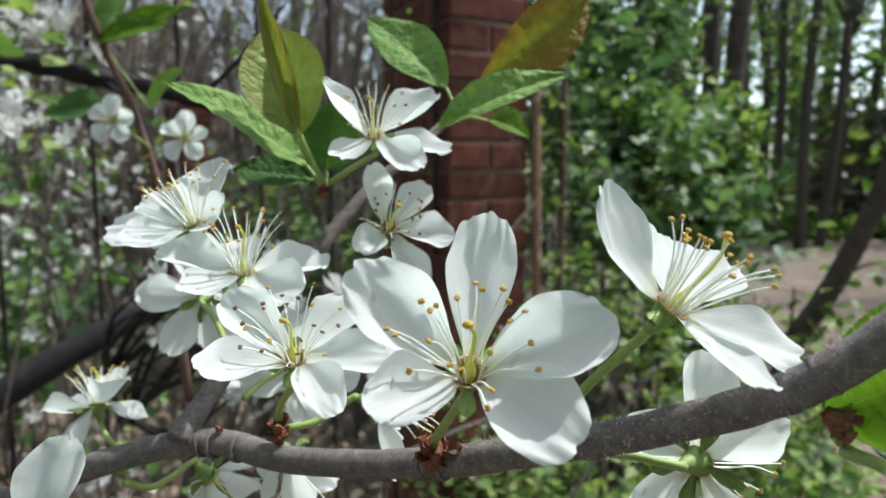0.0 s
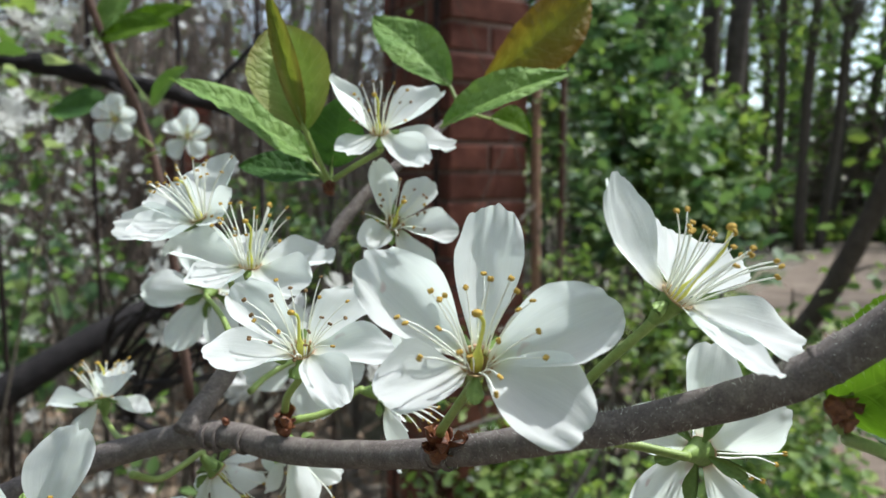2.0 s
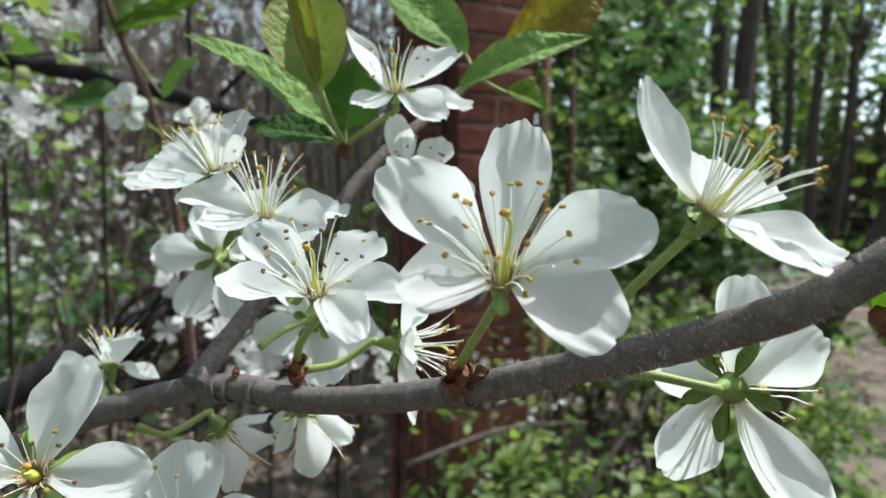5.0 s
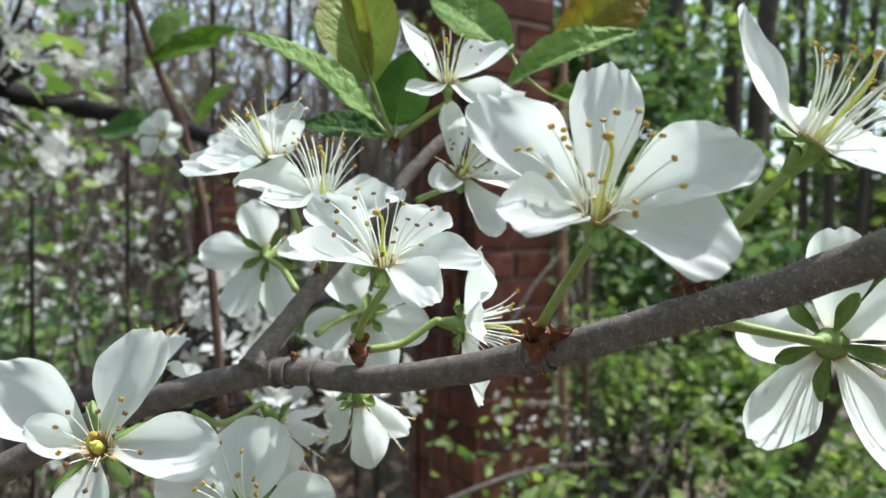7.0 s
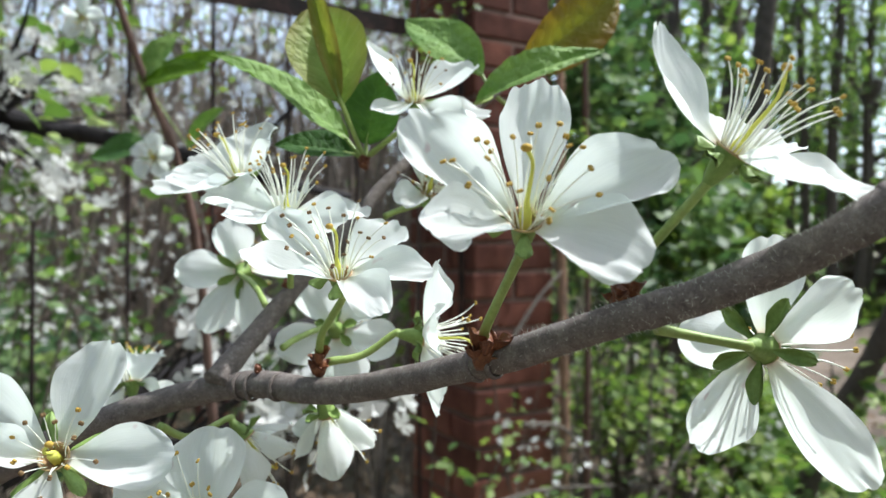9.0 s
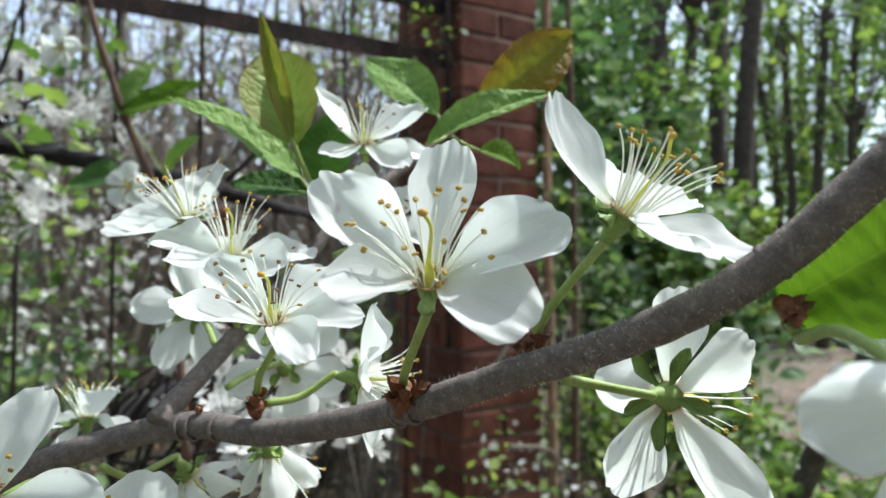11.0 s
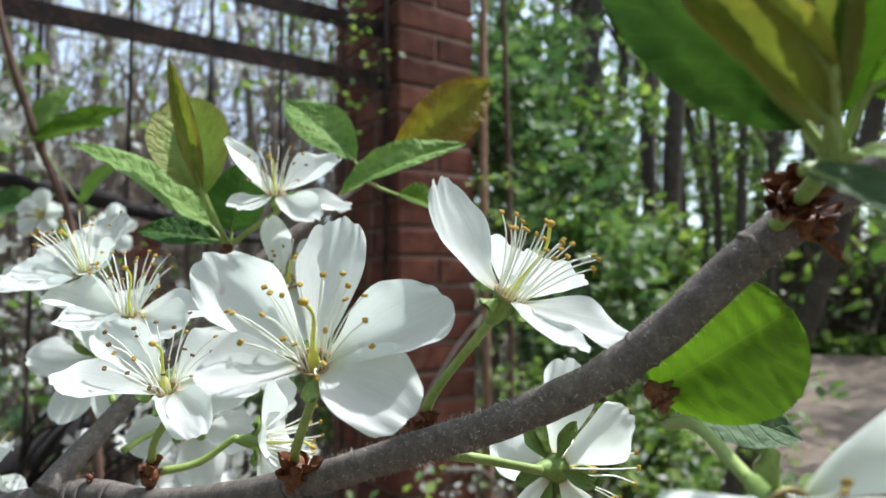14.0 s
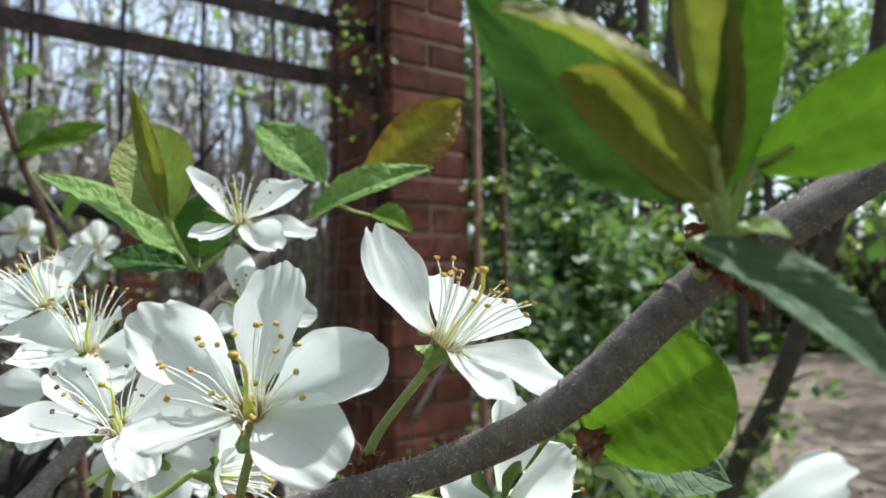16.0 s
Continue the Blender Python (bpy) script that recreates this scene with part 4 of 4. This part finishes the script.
def twiggy(rng, root, ends, radius, material, parent, name="twigs"):
    """Thin stems from the root to the clumps, joined in one mesh."""
    verts, faces = [], []
    root = Vector(root)
    for e in ends:
        e = Vector(e)
        mid = root.lerp(e, 0.5) + Vector(rng.normal(size=3) * 0.08 * (e - root).length)
        v, f = tube(spline([root, mid, e], 4), [radius, radius * 0.6, radius * 0.25], 5, 0, 0, False)
        o = len(verts)
        verts += v
        faces += [tuple(i + o for i in q) for q in f]
    return mesh_object(name, [v - parent.location for v in verts], faces, material, parent)


def shrub(root, centre, radius, clumps, per, size, seed, label, material=None, flowers=0, flower_size=0.014, tight=0.06, stem_r=0.006, bark=None, category="shrub", leaves=True):
    rng = np.random.default_rng(seed)
    sh = thing("shrub", Vector(root), label, category, "shrubs of the undergrowth")
    pts, ends = spray_points(rng, centre, radius, clumps, per, tight)
    pts = pts[pts[:, 2] > 0.03]
    tagged(twiggy(rng, root, ends[:14], stem_r, bark or BARK_TREE, sh, "stem_mass"), kind="stuff")
    o = np.array(root)
    if leaves:
        tagged(scatter("foliage", LEAFLET, random_places(rng, pts - o, size), material or FOLIAGE_YOUNG, sh), kind="stuff")
    if flowers:
        pick, _ = spray_points(rng, centre, radius, max(4, flowers // 12), 12, tight * 1.1)
        tagged(scatter("flower_mass", FLOWERLET, random_places(rng, pick - o, flower_size, 0.1), BLOSSOM, sh, "small white flowers"), kind="stuff")
    return sh


def tree(root, top, r0, seed, label, crown=(1.2, 1.2, 1.6), clumps=60, per=40, size=0.07, material=None, crown_at=None, limbs=6):
    rng = np.random.default_rng(seed)
    root, top = Vector(root), Vector(top)
    tr = thing("tree", root, label, "tree", "trees of the wood")
    bend = Vector((rng.normal() * 0.12, rng.normal() * 0.12, 0))
    line = [root - Vector((0, 0, 0.1)), root.lerp(top, 0.3) + bend, root.lerp(top, 0.65) - bend * 0.6, top]
    verts, faces = tube(spline(line, 7), [r0 * 1.15, r0, r0 * 0.8, r0 * 0.4], 10, 0.10, seed)
    mesh_object("trunk", [v - root for v in verts], faces, BARK_TREE if root.x > 0 else BARK_GREY, tr)
    c = Vector(crown_at) if crown_at else top
    pts, ends = spray_points(rng, c, crown, clumps, per, 0.16 * max(crown))
    tagged(twiggy(rng, root.lerp(top, 0.55), ends[:limbs * 3], r0 * 0.28, BARK_TREE if root.x > 0 else BARK_GREY, tr, "limb_mass"), kind="stuff")
    tagged(scatter("crown", LEAFLET, random_places(rng, pts - np.array(root), size), material or FOLIAGE, tr), kind="stuff")
    return tr


WOOD = "slender woodland tree with dark bark and spring leaves"
rnd = random.Random(21)
for x, y, dx, r in ((2.03, 6.2, 0.0, 0.065), (2.95, 8.5, 0.05, 0.075), (2.50, 6.25, 0.1, 0.07), (2.47, 5.95, 0.35, 0.088), (7.6, 13.5, 0.6, 0.09), (9.0, 15.5, 0.5, 0.08), (1.3, 8.5, 0.0, 0.05), (3.7, 9.5, 0.0, 0.09), (-1.0, 7.0, -0.1, 0.045), (-2.0, 8.0, 0.1, 0.05), (-3.3, 6.5, -0.2, 0.045), (-0.5, 9.0, 0.1, 0.06), (-4.6, 8.0, 0.1, 0.06)):
    tree((x, y, 0), (x + dx + rnd.uniform(-0.2, 0.2), y, rnd.uniform(7.5, 9.0)), r, int(x * 100 + y * 10 + 900), WOOD, (1.5, 1.5, 1.6), 26 if x > 0 else 4, 26, 0.10, None, (x + dx, y + 0.3, 6.8))
for k in range(46):
    a, dist = rnd.uniform(-0.75, 0.75), rnd.uniform(11, 30)
    x, y = dist * math.sin(a), dist * math.cos(a)
    if abs(x - 0.72 * y - 0.3) < 2.6:
        x -= 5.0
    tree((x, y, 0), (x + rnd.uniform(-0.5, 0.5), y, rnd.uniform(8, 12)), rnd.uniform(0.06, 0.15), 300 + k, WOOD, (2.0, 2.0, 3.0), 15 if x > 0 else 10, 30, 0.18, FOLIAGE_YOUNG if k % 4 == 1 else None, (x, y, rnd.uniform(5.0, 8.5)))

for k, (x, y, z) in enumerate(((11.0, 16.8, 8.2), (13.2, 18.5, 9.0), (9.6, 14.8, 9.0), (10.4, 16.6, 4.0))):
    tree((x, y, 0), (x + 0.3, y, z + 3.5), 0.13, 560 + k, WOOD, (2.0, 2.0, 2.2), 40, 30, 0.2, FOLIAGE, (x, y, z))

for k, (x, y, z) in enumerate(((6.6, 4.4, 6.0), (9.2, 7.6, 7.0), (11.5, 10.5, 7.5), (13.5, 13.6, 8.0))):
    tree((x, y, 0), (x + 0.2, y, z + 2.5), 0.12, 620 + k, WOOD, (2.0, 2.2, 1.6), 46, 26, 0.17, None, (x, y, z))

# Unseen ring of trees beside and behind the lens, added to block sky light.
for k in range(26):
    a, dist = 0.95 + 4.4 * k / 25, rnd.uniform(7, 12)
    if a < 1.6:
        dist += 8
    x, y = dist * math.sin(a), dist * math.cos(a)
    tree((x, y, 0), (x + rnd.uniform(-0.5, 0.5), y, rnd.uniform(7, 10)), rnd.uniform(0.07, 0.13), 700 + k, WOOD, (2.4, 2.4, 3.2), 14 if a < 1.6 else 60, 26, 0.28, None, (x, y, rnd.uniform(4.0, 6.0)))
for k in range(7):
    a, dist = rnd.uniform(-0.75, -0.02), rnd.uniform(7, 16)
    x, y = dist * math.sin(a), dist * math.cos(a)
    shrub((x, y, 0), (x, y, rnd.uniform(1.2, 3.4)), (1.0, 1.0, 1.2), 24, 9, 0.08, 800 + k, "thin spring-green bush behind the fence", FOLIAGE_YOUNG, 0, 0.014, 0.25, 0.01, BARK_GREY)
for k in range(14):
    a, dist = rnd.uniform(0.42, 0.85), rnd.uniform(24, 36)
    x, y = dist * math.sin(a), dist * math.cos(a)
    tree((x, y, 0), (x + rnd.uniform(-0.5, 0.5), y, rnd.uniform(11, 15)), rnd.uniform(0.12, 0.2), 500 + k, WOOD, (2.8, 2.8, 4.5), 12, 30, 0.24, FOLIAGE_YOUNG if k % 3 == 1 else None, (x, y, rnd.uniform(5.5, 9.0)))
rng = np.random.default_rng(77)
ang, dist = rng.uniform(-1.3, 1.3, 900), rng.uniform(16, 42, 900)
high_up = np.where(ang > 0.45, 4.4, np.where(ang > -0.1, 3.6, 2.4)) * rng.uniform(0.05, 1.0, 900) ** 1.5
clump = np.stack([dist * np.sin(ang), dist * np.cos(ang), high_up], 1)
pts = (clump[:, None, :] + rng.normal(size=(900, 26, 3)) * np.array([0.9, 0.9, 0.5])).reshape(-1, 3)
pts = pts[pts[:, 2] > 0]
tagged(scatter("far_undergrowth", LEAFLET, random_places(rng, pts, 0.42), FOLIAGE), "far dark green undergrowth of the wood", "undergrowth", "", "stuff")

rng = np.random.default_rng(91)
ang, dist = rng.uniform(0.42, 0.95, 2600), rng.uniform(17.2, 18.9, 2600)
verge = np.stack([dist * np.sin(ang), dist * np.cos(ang), 0.05 + 0.4 * rng.random(2600) ** 2], 1)
tagged(scatter("grass_verge", LEAFLET, random_places(rng, verge, 0.22, 0.1), FOLIAGE_YOUNG), "bright green grass verge along the path", "grass", "", "stuff")


def brush_heap(count, seed):
    """Dry brushwood heaped in a long bank at the far side of the path."""
    rng = np.random.default_rng(seed)
    verts, faces = [], []
    for k in range(count):
        a, dist = rng.uniform(0.50, 1.05), rng.uniform(19, 23)
        c = Vector((dist * math.sin(a), dist * math.cos(a), 0.1 + 2.9 * float(rng.random()) ** 1.5))
        d = Vector(rng.normal(size=3)) * Vector((1, 1, 0.5))
        d = d.normalized() * float(rng.uniform(0.6, 1.6))
        v, f = tube([c - d, c + Vector(rng.normal(size=3) * 0.1), c + d], [0.05, 0.03, 0.012], 4, 0, 0, False)
        o = len(verts)
        verts += v
        faces += [tuple(i + o for i in q) for q in f]
    tagged(mesh_object("brushwood_heap", verts, faces, BARK_DRY), "bank of dry brown brushwood beyond the path", "brushwood", "", "stuff")


brush_heap(1700, 3)


def bare_thicket(count, seed):
    """Pale bare stems with fine twigs, far behind the fence."""
    rng = np.random.default_rng(seed)
    verts, faces = [], []

    def add(points, radii):
        v, f = tube(points, radii, 4, 0, 0, False)
        o = len(verts)
        verts.extend(v)
        faces.extend([tuple(i + o for i in q) for q in f])

    for k in range(count):
        a, dist = rng.uniform(-0.95, 0.02), rng.uniform(5.5, 20)
        root = Vector((dist * math.sin(a), dist * math.cos(a), 0))
        height = float(rng.uniform(2.2, 5.4)) * (1 if k % 5 else 1.6)
        lean = Vector((rng.normal() * 0.30, rng.normal() * 0.25, 1)).normalized()
        top = root + lean * height
        mid = root.lerp(top, 0.5) + Vector((rng.normal(), rng.normal(), 0)) * 0.16
        r = float(rng.uniform(0.007, 0.026))
        add([root, mid, top], [r, r * 0.8, r * 0.3])
        for j in range(5):
            p = root.lerp(top, float(rng.uniform(0.25, 0.95)))
            d = Vector((rng.normal(), rng.normal(), abs(rng.normal()) * 0.9)).normalized() * float(rng.uniform(0.4, 1.1))
            add([p, p + d * 0.5 + Vector((0, 0, 0.04)), p + d], [r * 0.5, r * 0.35, r * 0.15])
    tagged(mesh_object("bare_thicket", verts, faces, BARK_DRY), "pale bare stems of the far thicket", "thicket", "", "stuff")


bare_thicket(1700, 8)

rng = np.random.default_rng(31)
spots = np.stack([rng.normal(-0.8, 2.0, 9000), rng.normal(3.2, 2.4, 9000), np.full(9000, 0.03)], 1)
spots[:, 2] += rng.uniform(0, 0.04, 9000)
tagged(scatter("leaf_litter", LEAFLET, random_places(rng, spots, 0.07, 0.8), LITTER), "dry brown leaf litter on the soil", "leaf litter", "", "stuff")

GREEN = "young bright green shrub in the undergrowth"
for k, (x, y, z, r, n) in enumerate(((0.95, 2.9, 1.25, 0.40, 20), (1.35, 3.9, 1.3, 0.5, 24), (0.8, 3.6, 1.55, 0.45, 22), (1.9, 5.2, 1.3, 0.55, 24), (0.6, 2.4, 0.80, 0.32, 22), (1.1, 2.2, 0.60, 0.36, 26), (1.25, 3.0, 0.55, 0.34, 22), (0.55, 3.2, 2.1, 0.45, 20), (1.2, 5.0, 2.6, 0.8, 14), (-0.9, 4.4, 0.8, 0.6, 24), (0.85, 4.6, 2.7, 0.75, 34), (1.5, 5.2, 3.3, 0.9, 8), (0.5, 5.5, 3.2, 0.8, 36), (1.0, 4.2, 1.9, 0.6, 26), (0.25, 1.55, 0.5, 0.30, 24), (0.8, 1.7, 0.45, 0.3, 24), (1.8, 10.0, 1.6, 1.4, 40), (-2.0, 11.0, 1.4, 1.4, 40), (1.15, 3.6, 1.62, 0.3, 16), (1.55, 3.9, 1.55, 0.3, 12))):
    shrub((x, y, 0), (x, y, z), (r, r, r * 0.9), n, 44 if y < 6 else 26, 0.045 if y < 2.6 else 0.085 if y < 6 else 0.15, 40 + k, GREEN, FOLIAGE_DEEP if k in (0, 2, 7, 10, 12, 13) else FOLIAGE_YOUNG if k % 3 and not 2.0 < z + 0.2 * (y > 4) else FOLIAGE, 140 if k in (5, 15) else 60 if k in (4, 6) else 0, 0.011, 0.075 if y < 6 else 0.2)
for k, (x, y, z, r) in enumerate(((-1.30, 2.0, 0.95, 0.40), (-2.0, 2.8, 1.05, 0.55), (-0.95, 3.4, 0.95, 0.5))):
    shrub((x, y, 0), (x, y, z), (r, r, r * 0.8), 18, 14, 0.07, 140 + k, "dark green shrub below the plum thicket", FOLIAGE_DEEP, 0, 0.014, 0.09)
PLUM = "wild plum thicket covered in white blossom"
for k, (x, y, z, r, n) in enumerate(((-0.80, 1.05, 1.56, 0.26, 30), (-1.3, 1.6, 1.3, 0.5, 36), (-0.95, 2.1, 1.2, 0.45, 30), (-1.9, 2.8, 1.6, 0.8, 40), (-0.8, 1.3, 0.72, 0.3, 26), (-2.8, 3.8, 1.5, 0.9, 40))):
    shrub((x, y, 0), (x, y, z), (r, r, r), n, 5, 0.035 if y < 2 else 0.045, 60 + k, PLUM, FOLIAGE, (220, 240, 130, 420, 30, 500)[k], 0.014 if y < 2 else 0.016, 0.06, 0.005, BARK_TREE)
shrub((-0.15, 1.6, 0), (-0.10, 1.66, 1.95), (0.10, 0.04, 0.25), 10, 7, 0.022, 90, "leafy sprig climbing the brick pillar", FOLIAGE_YOUNG, 0, 0.010, 0.03, 0.003)
shrub((0.05, 1.42, 0), (0.12, 1.46, 0.72), (0.28, 0.12, 0.34), 24, 7, 0.03, 92, "twiggy young shrub before the brick pillar", FOLIAGE_YOUNG, 40, 0.009, 0.05, 0.004, BARK_GREY)
shrub((0.30, 1.75, 0), (0.28, 1.80, 1.3), (0.10, 0.06, 0.5), 14, 8, 0.028, 91, "leafy sprig beside the brick pillar", FOLIAGE_YOUNG, 0, 0.010, 0.03, 0.003)

for k, (x, y, z, r) in enumerate(((-1.0, 2.9, 2.35, 0.55), (-1.9, 3.4, 2.6, 0.7), (-0.45, 3.4, 2.5, 0.55), (-2.9, 4.6, 3.0, 0.9), (-1.2, 4.8, 3.3, 0.9), (-0.3, 5.4, 3.4, 0.8))):
    shrub((x, y, 0), (x, y, z), (r, r * 0.6, r * 0.8), 26, 3, 0.05, 160 + k, PLUM, FOLIAGE_YOUNG, 170, 0.022, 0.12, 0.008, BARK_GREY)


def blossom_spray(root, centre, radius, flowers, seed, leafy=True):
    """A twig end crowded with open flowers."""
    rng = np.random.default_rng(seed)
    sp = thing("blossom_spray", Vector(root), "plum twig crowded with open white blossoms", "branch", "blossom sprays on the old limb")
    pts, ends = spray_points(rng, centre, radius, flowers // 3, 3, 0.016)
    tagged(twiggy(rng, root, ends[:10], 0.003, BARK_DARK, sp, "twig_mass"), kind="stuff")
    o = np.array(root)
    tagged(scatter("flower_mass", FLOWERLET, random_places(rng, pts - o, 0.0125, 0.0), BLOSSOM, sp, "open white flowers"), kind="stuff")
    green, _ = spray_points(rng, centre, np.array(radius) * 1.1, 10, 2, 0.02)
    if leafy:
        tagged(scatter("foliage", LEAFLET, random_places(rng, green - o, 0.03), FOLIAGE_YOUNG, sp), kind="stuff")


blossom_spray((-0.60, 0.83, 1.51), (-0.40, 0.66, 1.505), (0.085, 0.05, 0.055), 24, 5)
blossom_spray((-0.72, 0.80, 1.52), (-0.58, 0.72, 1.57), (0.08, 0.05, 0.06), 18, 6)
blossom_spray((-0.30, 0.62, 1.12), (-0.11, 0.43, 1.235), (0.06, 0.03, 0.045), 60, 8, False)
blossom_spray((-0.36, 0.70, 1.14), (-0.19, 0.50, 1.275), (0.05, 0.03, 0.03), 27, 9, False)
blossom_spray((-0.62, 0.82, 1.51), (-0.50, 0.80, 1.43), (0.08, 0.04, 0.05), 24, 7)

# ---- limbs close by ----
limb = thing("dark_limb", Vector((-1.6, 0.75, 1.55)), "dark old plum limb behind the blossoms", "branch", "old limbs")
stem("limb", [(-1.3, 0.62, 1.58), (-0.85, 0.76, 1.53), (-0.60, 0.83, 1.507), (-0.486, 0.87, 1.486), (-0.38, 0.93, 1.468), (-0.30, 1.0, 1.448), (-0.20, 1.12, 1.43)], [0.013, 0.012, 0.013, 0.011, 0.012, 0.009, 0.006], BARK_DARK, limb, "", 10, 0.9)
for k, (p, q) in enumerate((((-0.62, 0.82, 1.505), (-0.52, 0.78, 1.66)), ((-0.72, 0.79, 1.518), (-0.80, 0.70, 1.70)), ((-0.45, 0.89, 1.485), (-0.36, 0.86, 1.36)), ((-0.9, 0.74, 1.54), (-0.95, 0.85, 1.38)), ((-0.33, 0.96, 1.472), (-0.22, 0.98, 1.60)))):
    p, q = Vector(p), Vector(q)
    stem("side_twig", [p, p.lerp(q, 0.5) + Vector((0.015, 0.0, 0.01)), q], [0.004, 0.003, 0.0015], BARK_DARK, limb, "", 6, 0.2, 6, k)
limb2 = thing("dark_limb", Vector((-1.1, 0.9, 0.8)), "dark leaning limb near the ground", "branch", "old limbs")
stem("limb", [(-1.3, 0.75, 0.62), (-0.75, 1.05, 0.98), (-0.52, 1.2, 1.12), (-0.3, 1.5, 1.2)], [0.026, 0.024, 0.022, 0.016], BARK_DARK, limb2, "", 10, 0.3)
stem("side_twig", [(-0.75, 1.05, 0.98), (-0.80, 1.0, 1.06), (-0.82, 0.96, 1.16)], [0.008, 0.006, 0.003], BARK_DARK, limb2, "", 6, 0.2)
shoot = thing("plum_shoot", Vector((-0.19, 0.39, 1.40)), "reddish plum shoot with leaves and small blossoms", "branch")
stem("shoot_stem", [(-0.150, 0.385, 1.22), (-0.160, 0.384, 1.33), (-0.1725, 0.382, 1.385), (-0.1876, 0.379, 1.4246), (-0.203, 0.374, 1.475), (-0.218, 0.372, 1.54)], [0.0027, 0.0026, 0.0024, 0.0022, 0.0019, 0.0015], BARK_RED, shoot, "", 8, 0.1)
sap = thing("leaning_sapling", Vector((1.15, 2.2, 0)), "thin leaning sapling with dark bark beside the path", "tree")
stem("trunk", [(0.78, 2.05, 0.0), (0.92, 2.0, 0.5), (1.03, 1.95, 0.85), (1.12, 1.9, 1.05), (1.22, 1.84, 1.36), (1.36, 1.75, 1.9), (1.45, 1.7, 2.6)], [0.036, 0.033, 0.031, 0.03, 0.028, 0.024, 0.016], BARK_TREE, sap, "", 10, 0.12)
for k, (p, q) in enumerate((((1.03, 1.95, 0.85), (0.98, 1.85, 1.05)), ((1.12, 1.9, 1.05), (1.25, 1.85, 1.12)), ((1.22, 1.84, 1.36), (1.12, 1.80, 1.55)), ((1.0, 1.97, 0.75), (1.12, 1.92, 0.82)))):
    p, q = Vector(p), Vector(q)
    stem("side_twig", [p, p.lerp(q, 0.5) + Vector((0, 0, 0.02)), q], [0.006, 0.004, 0.002], BARK_TREE, sap, "", 6, 0.2, 5, k)
rng = np.random.default_rng(12)
pts, _ = spray_points(rng, (1.12, 1.88, 0.98), (0.14, 0.06, 0.24), 9, 7, 0.03)
tagged(scatter("foliage", LEAFLET, random_places(rng, pts - np.array(sap.location), 0.04), FOLIAGE_YOUNG, sap), kind="stuff")
dead = thing("dead_stem", Vector((0.25, 1.9, 0)), "sunlit reddish dead stem beside the pillar", "stem")
stem("stem", [(0.26, 1.86, 0.0), (0.262, 1.85, 0.9), (0.255, 1.86, 1.6), (0.27, 1.88, 2.6)], [0.014, 0.013, 0.012, 0.008], BARK_PALE, dead, "", 8, 0.15)
dead2 = thing("dead_stem", Vector((0.35, 1.98, 0)), "thin brown dead stem beside the pillar", "stem")
stem("stem", [(0.34, 1.98, 0.0), (0.345, 1.97, 0.9), (0.35, 1.98, 1.6), (0.33, 1.98, 2.6)], [0.011, 0.01, 0.009, 0.006], BARK_RED, dead2, "", 8, 0.15)

SMALL = "small white blossom on the reddish shoot"
STAR = [(13, -3, 2, 10), (2, -2, 14, 10), (-12, 0, 6, 10), (-8, -3, -11, 10), (8, -3, -11, 10)]
for k, (p, ax) in enumerate((((-178, 366, 1381), (0.2, -0.95, 0.2)), ((-134, 352, 1371), (0.3, -0.8, 0.5)), ((-222, 372, 1462), (0.0, -0.7, -0.6)))):
    blossom(p, ax, STAR, [(-165, 382, p[2] - 14), (-168, 378, p[2] - 10)], SMALL, stamens=14, spread=40, reach=9, seed=30 + k, group="blossoms on the reddish shoot")
sh = thing("leaf_shoot", Vector((-0.188, 0.379, 1.425)), "green leaves on the reddish shoot", "leaves", "leaf shoots on the reddish shoot")
for k, (b, t, w, mt) in enumerate((((-190, 378, 1426), (-148, 372, 1432), 20, LEAF_LIT), ((-192, 378, 1426), (-172, 386, 1458), 16, LEAF), ((-186, 380, 1424), (-140, 380, 1444), 16, LEAF_LIT), ((-195, 400, 1392), (-238, 410, 1388), 24, LEAF_SHADED), ((-165, 382, 1390), (-140, 372, 1410), 14, LEAF), ((-214, 372, 1492), (-238, 372, 1530), 22, LEAF))):
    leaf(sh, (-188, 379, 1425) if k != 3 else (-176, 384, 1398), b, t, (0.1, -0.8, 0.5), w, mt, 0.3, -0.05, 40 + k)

for k, (p, q) in enumerate((((0.10, 1.25, 1.02), (0.24, 1.36, 0.92)), ((-0.08, 1.3, 0.80), (0.30, 1.4, 0.86)), ((0.16, 1.2, 0.60), (0.42, 1.3, 0.98)), ((0.36, 1.5, 0.55), (0.40, 1.48, 1.15)), ((0.05, 1.35, 1.10), (0.20, 1.45, 1.30)))):
    p, q = Vector(p), Vector(q)
    tw = thing("bare_twig", p, "thin grey bare twig of the undergrowth", "twig", "bare twigs before the pillar")
    stem("twig", [p, p.lerp(q, 0.5) + Vector((0.01, 0, 0.03)), q], [0.005, 0.004, 0.002], BARK_GREY, tw, "", 6, 0.2, 6, k)
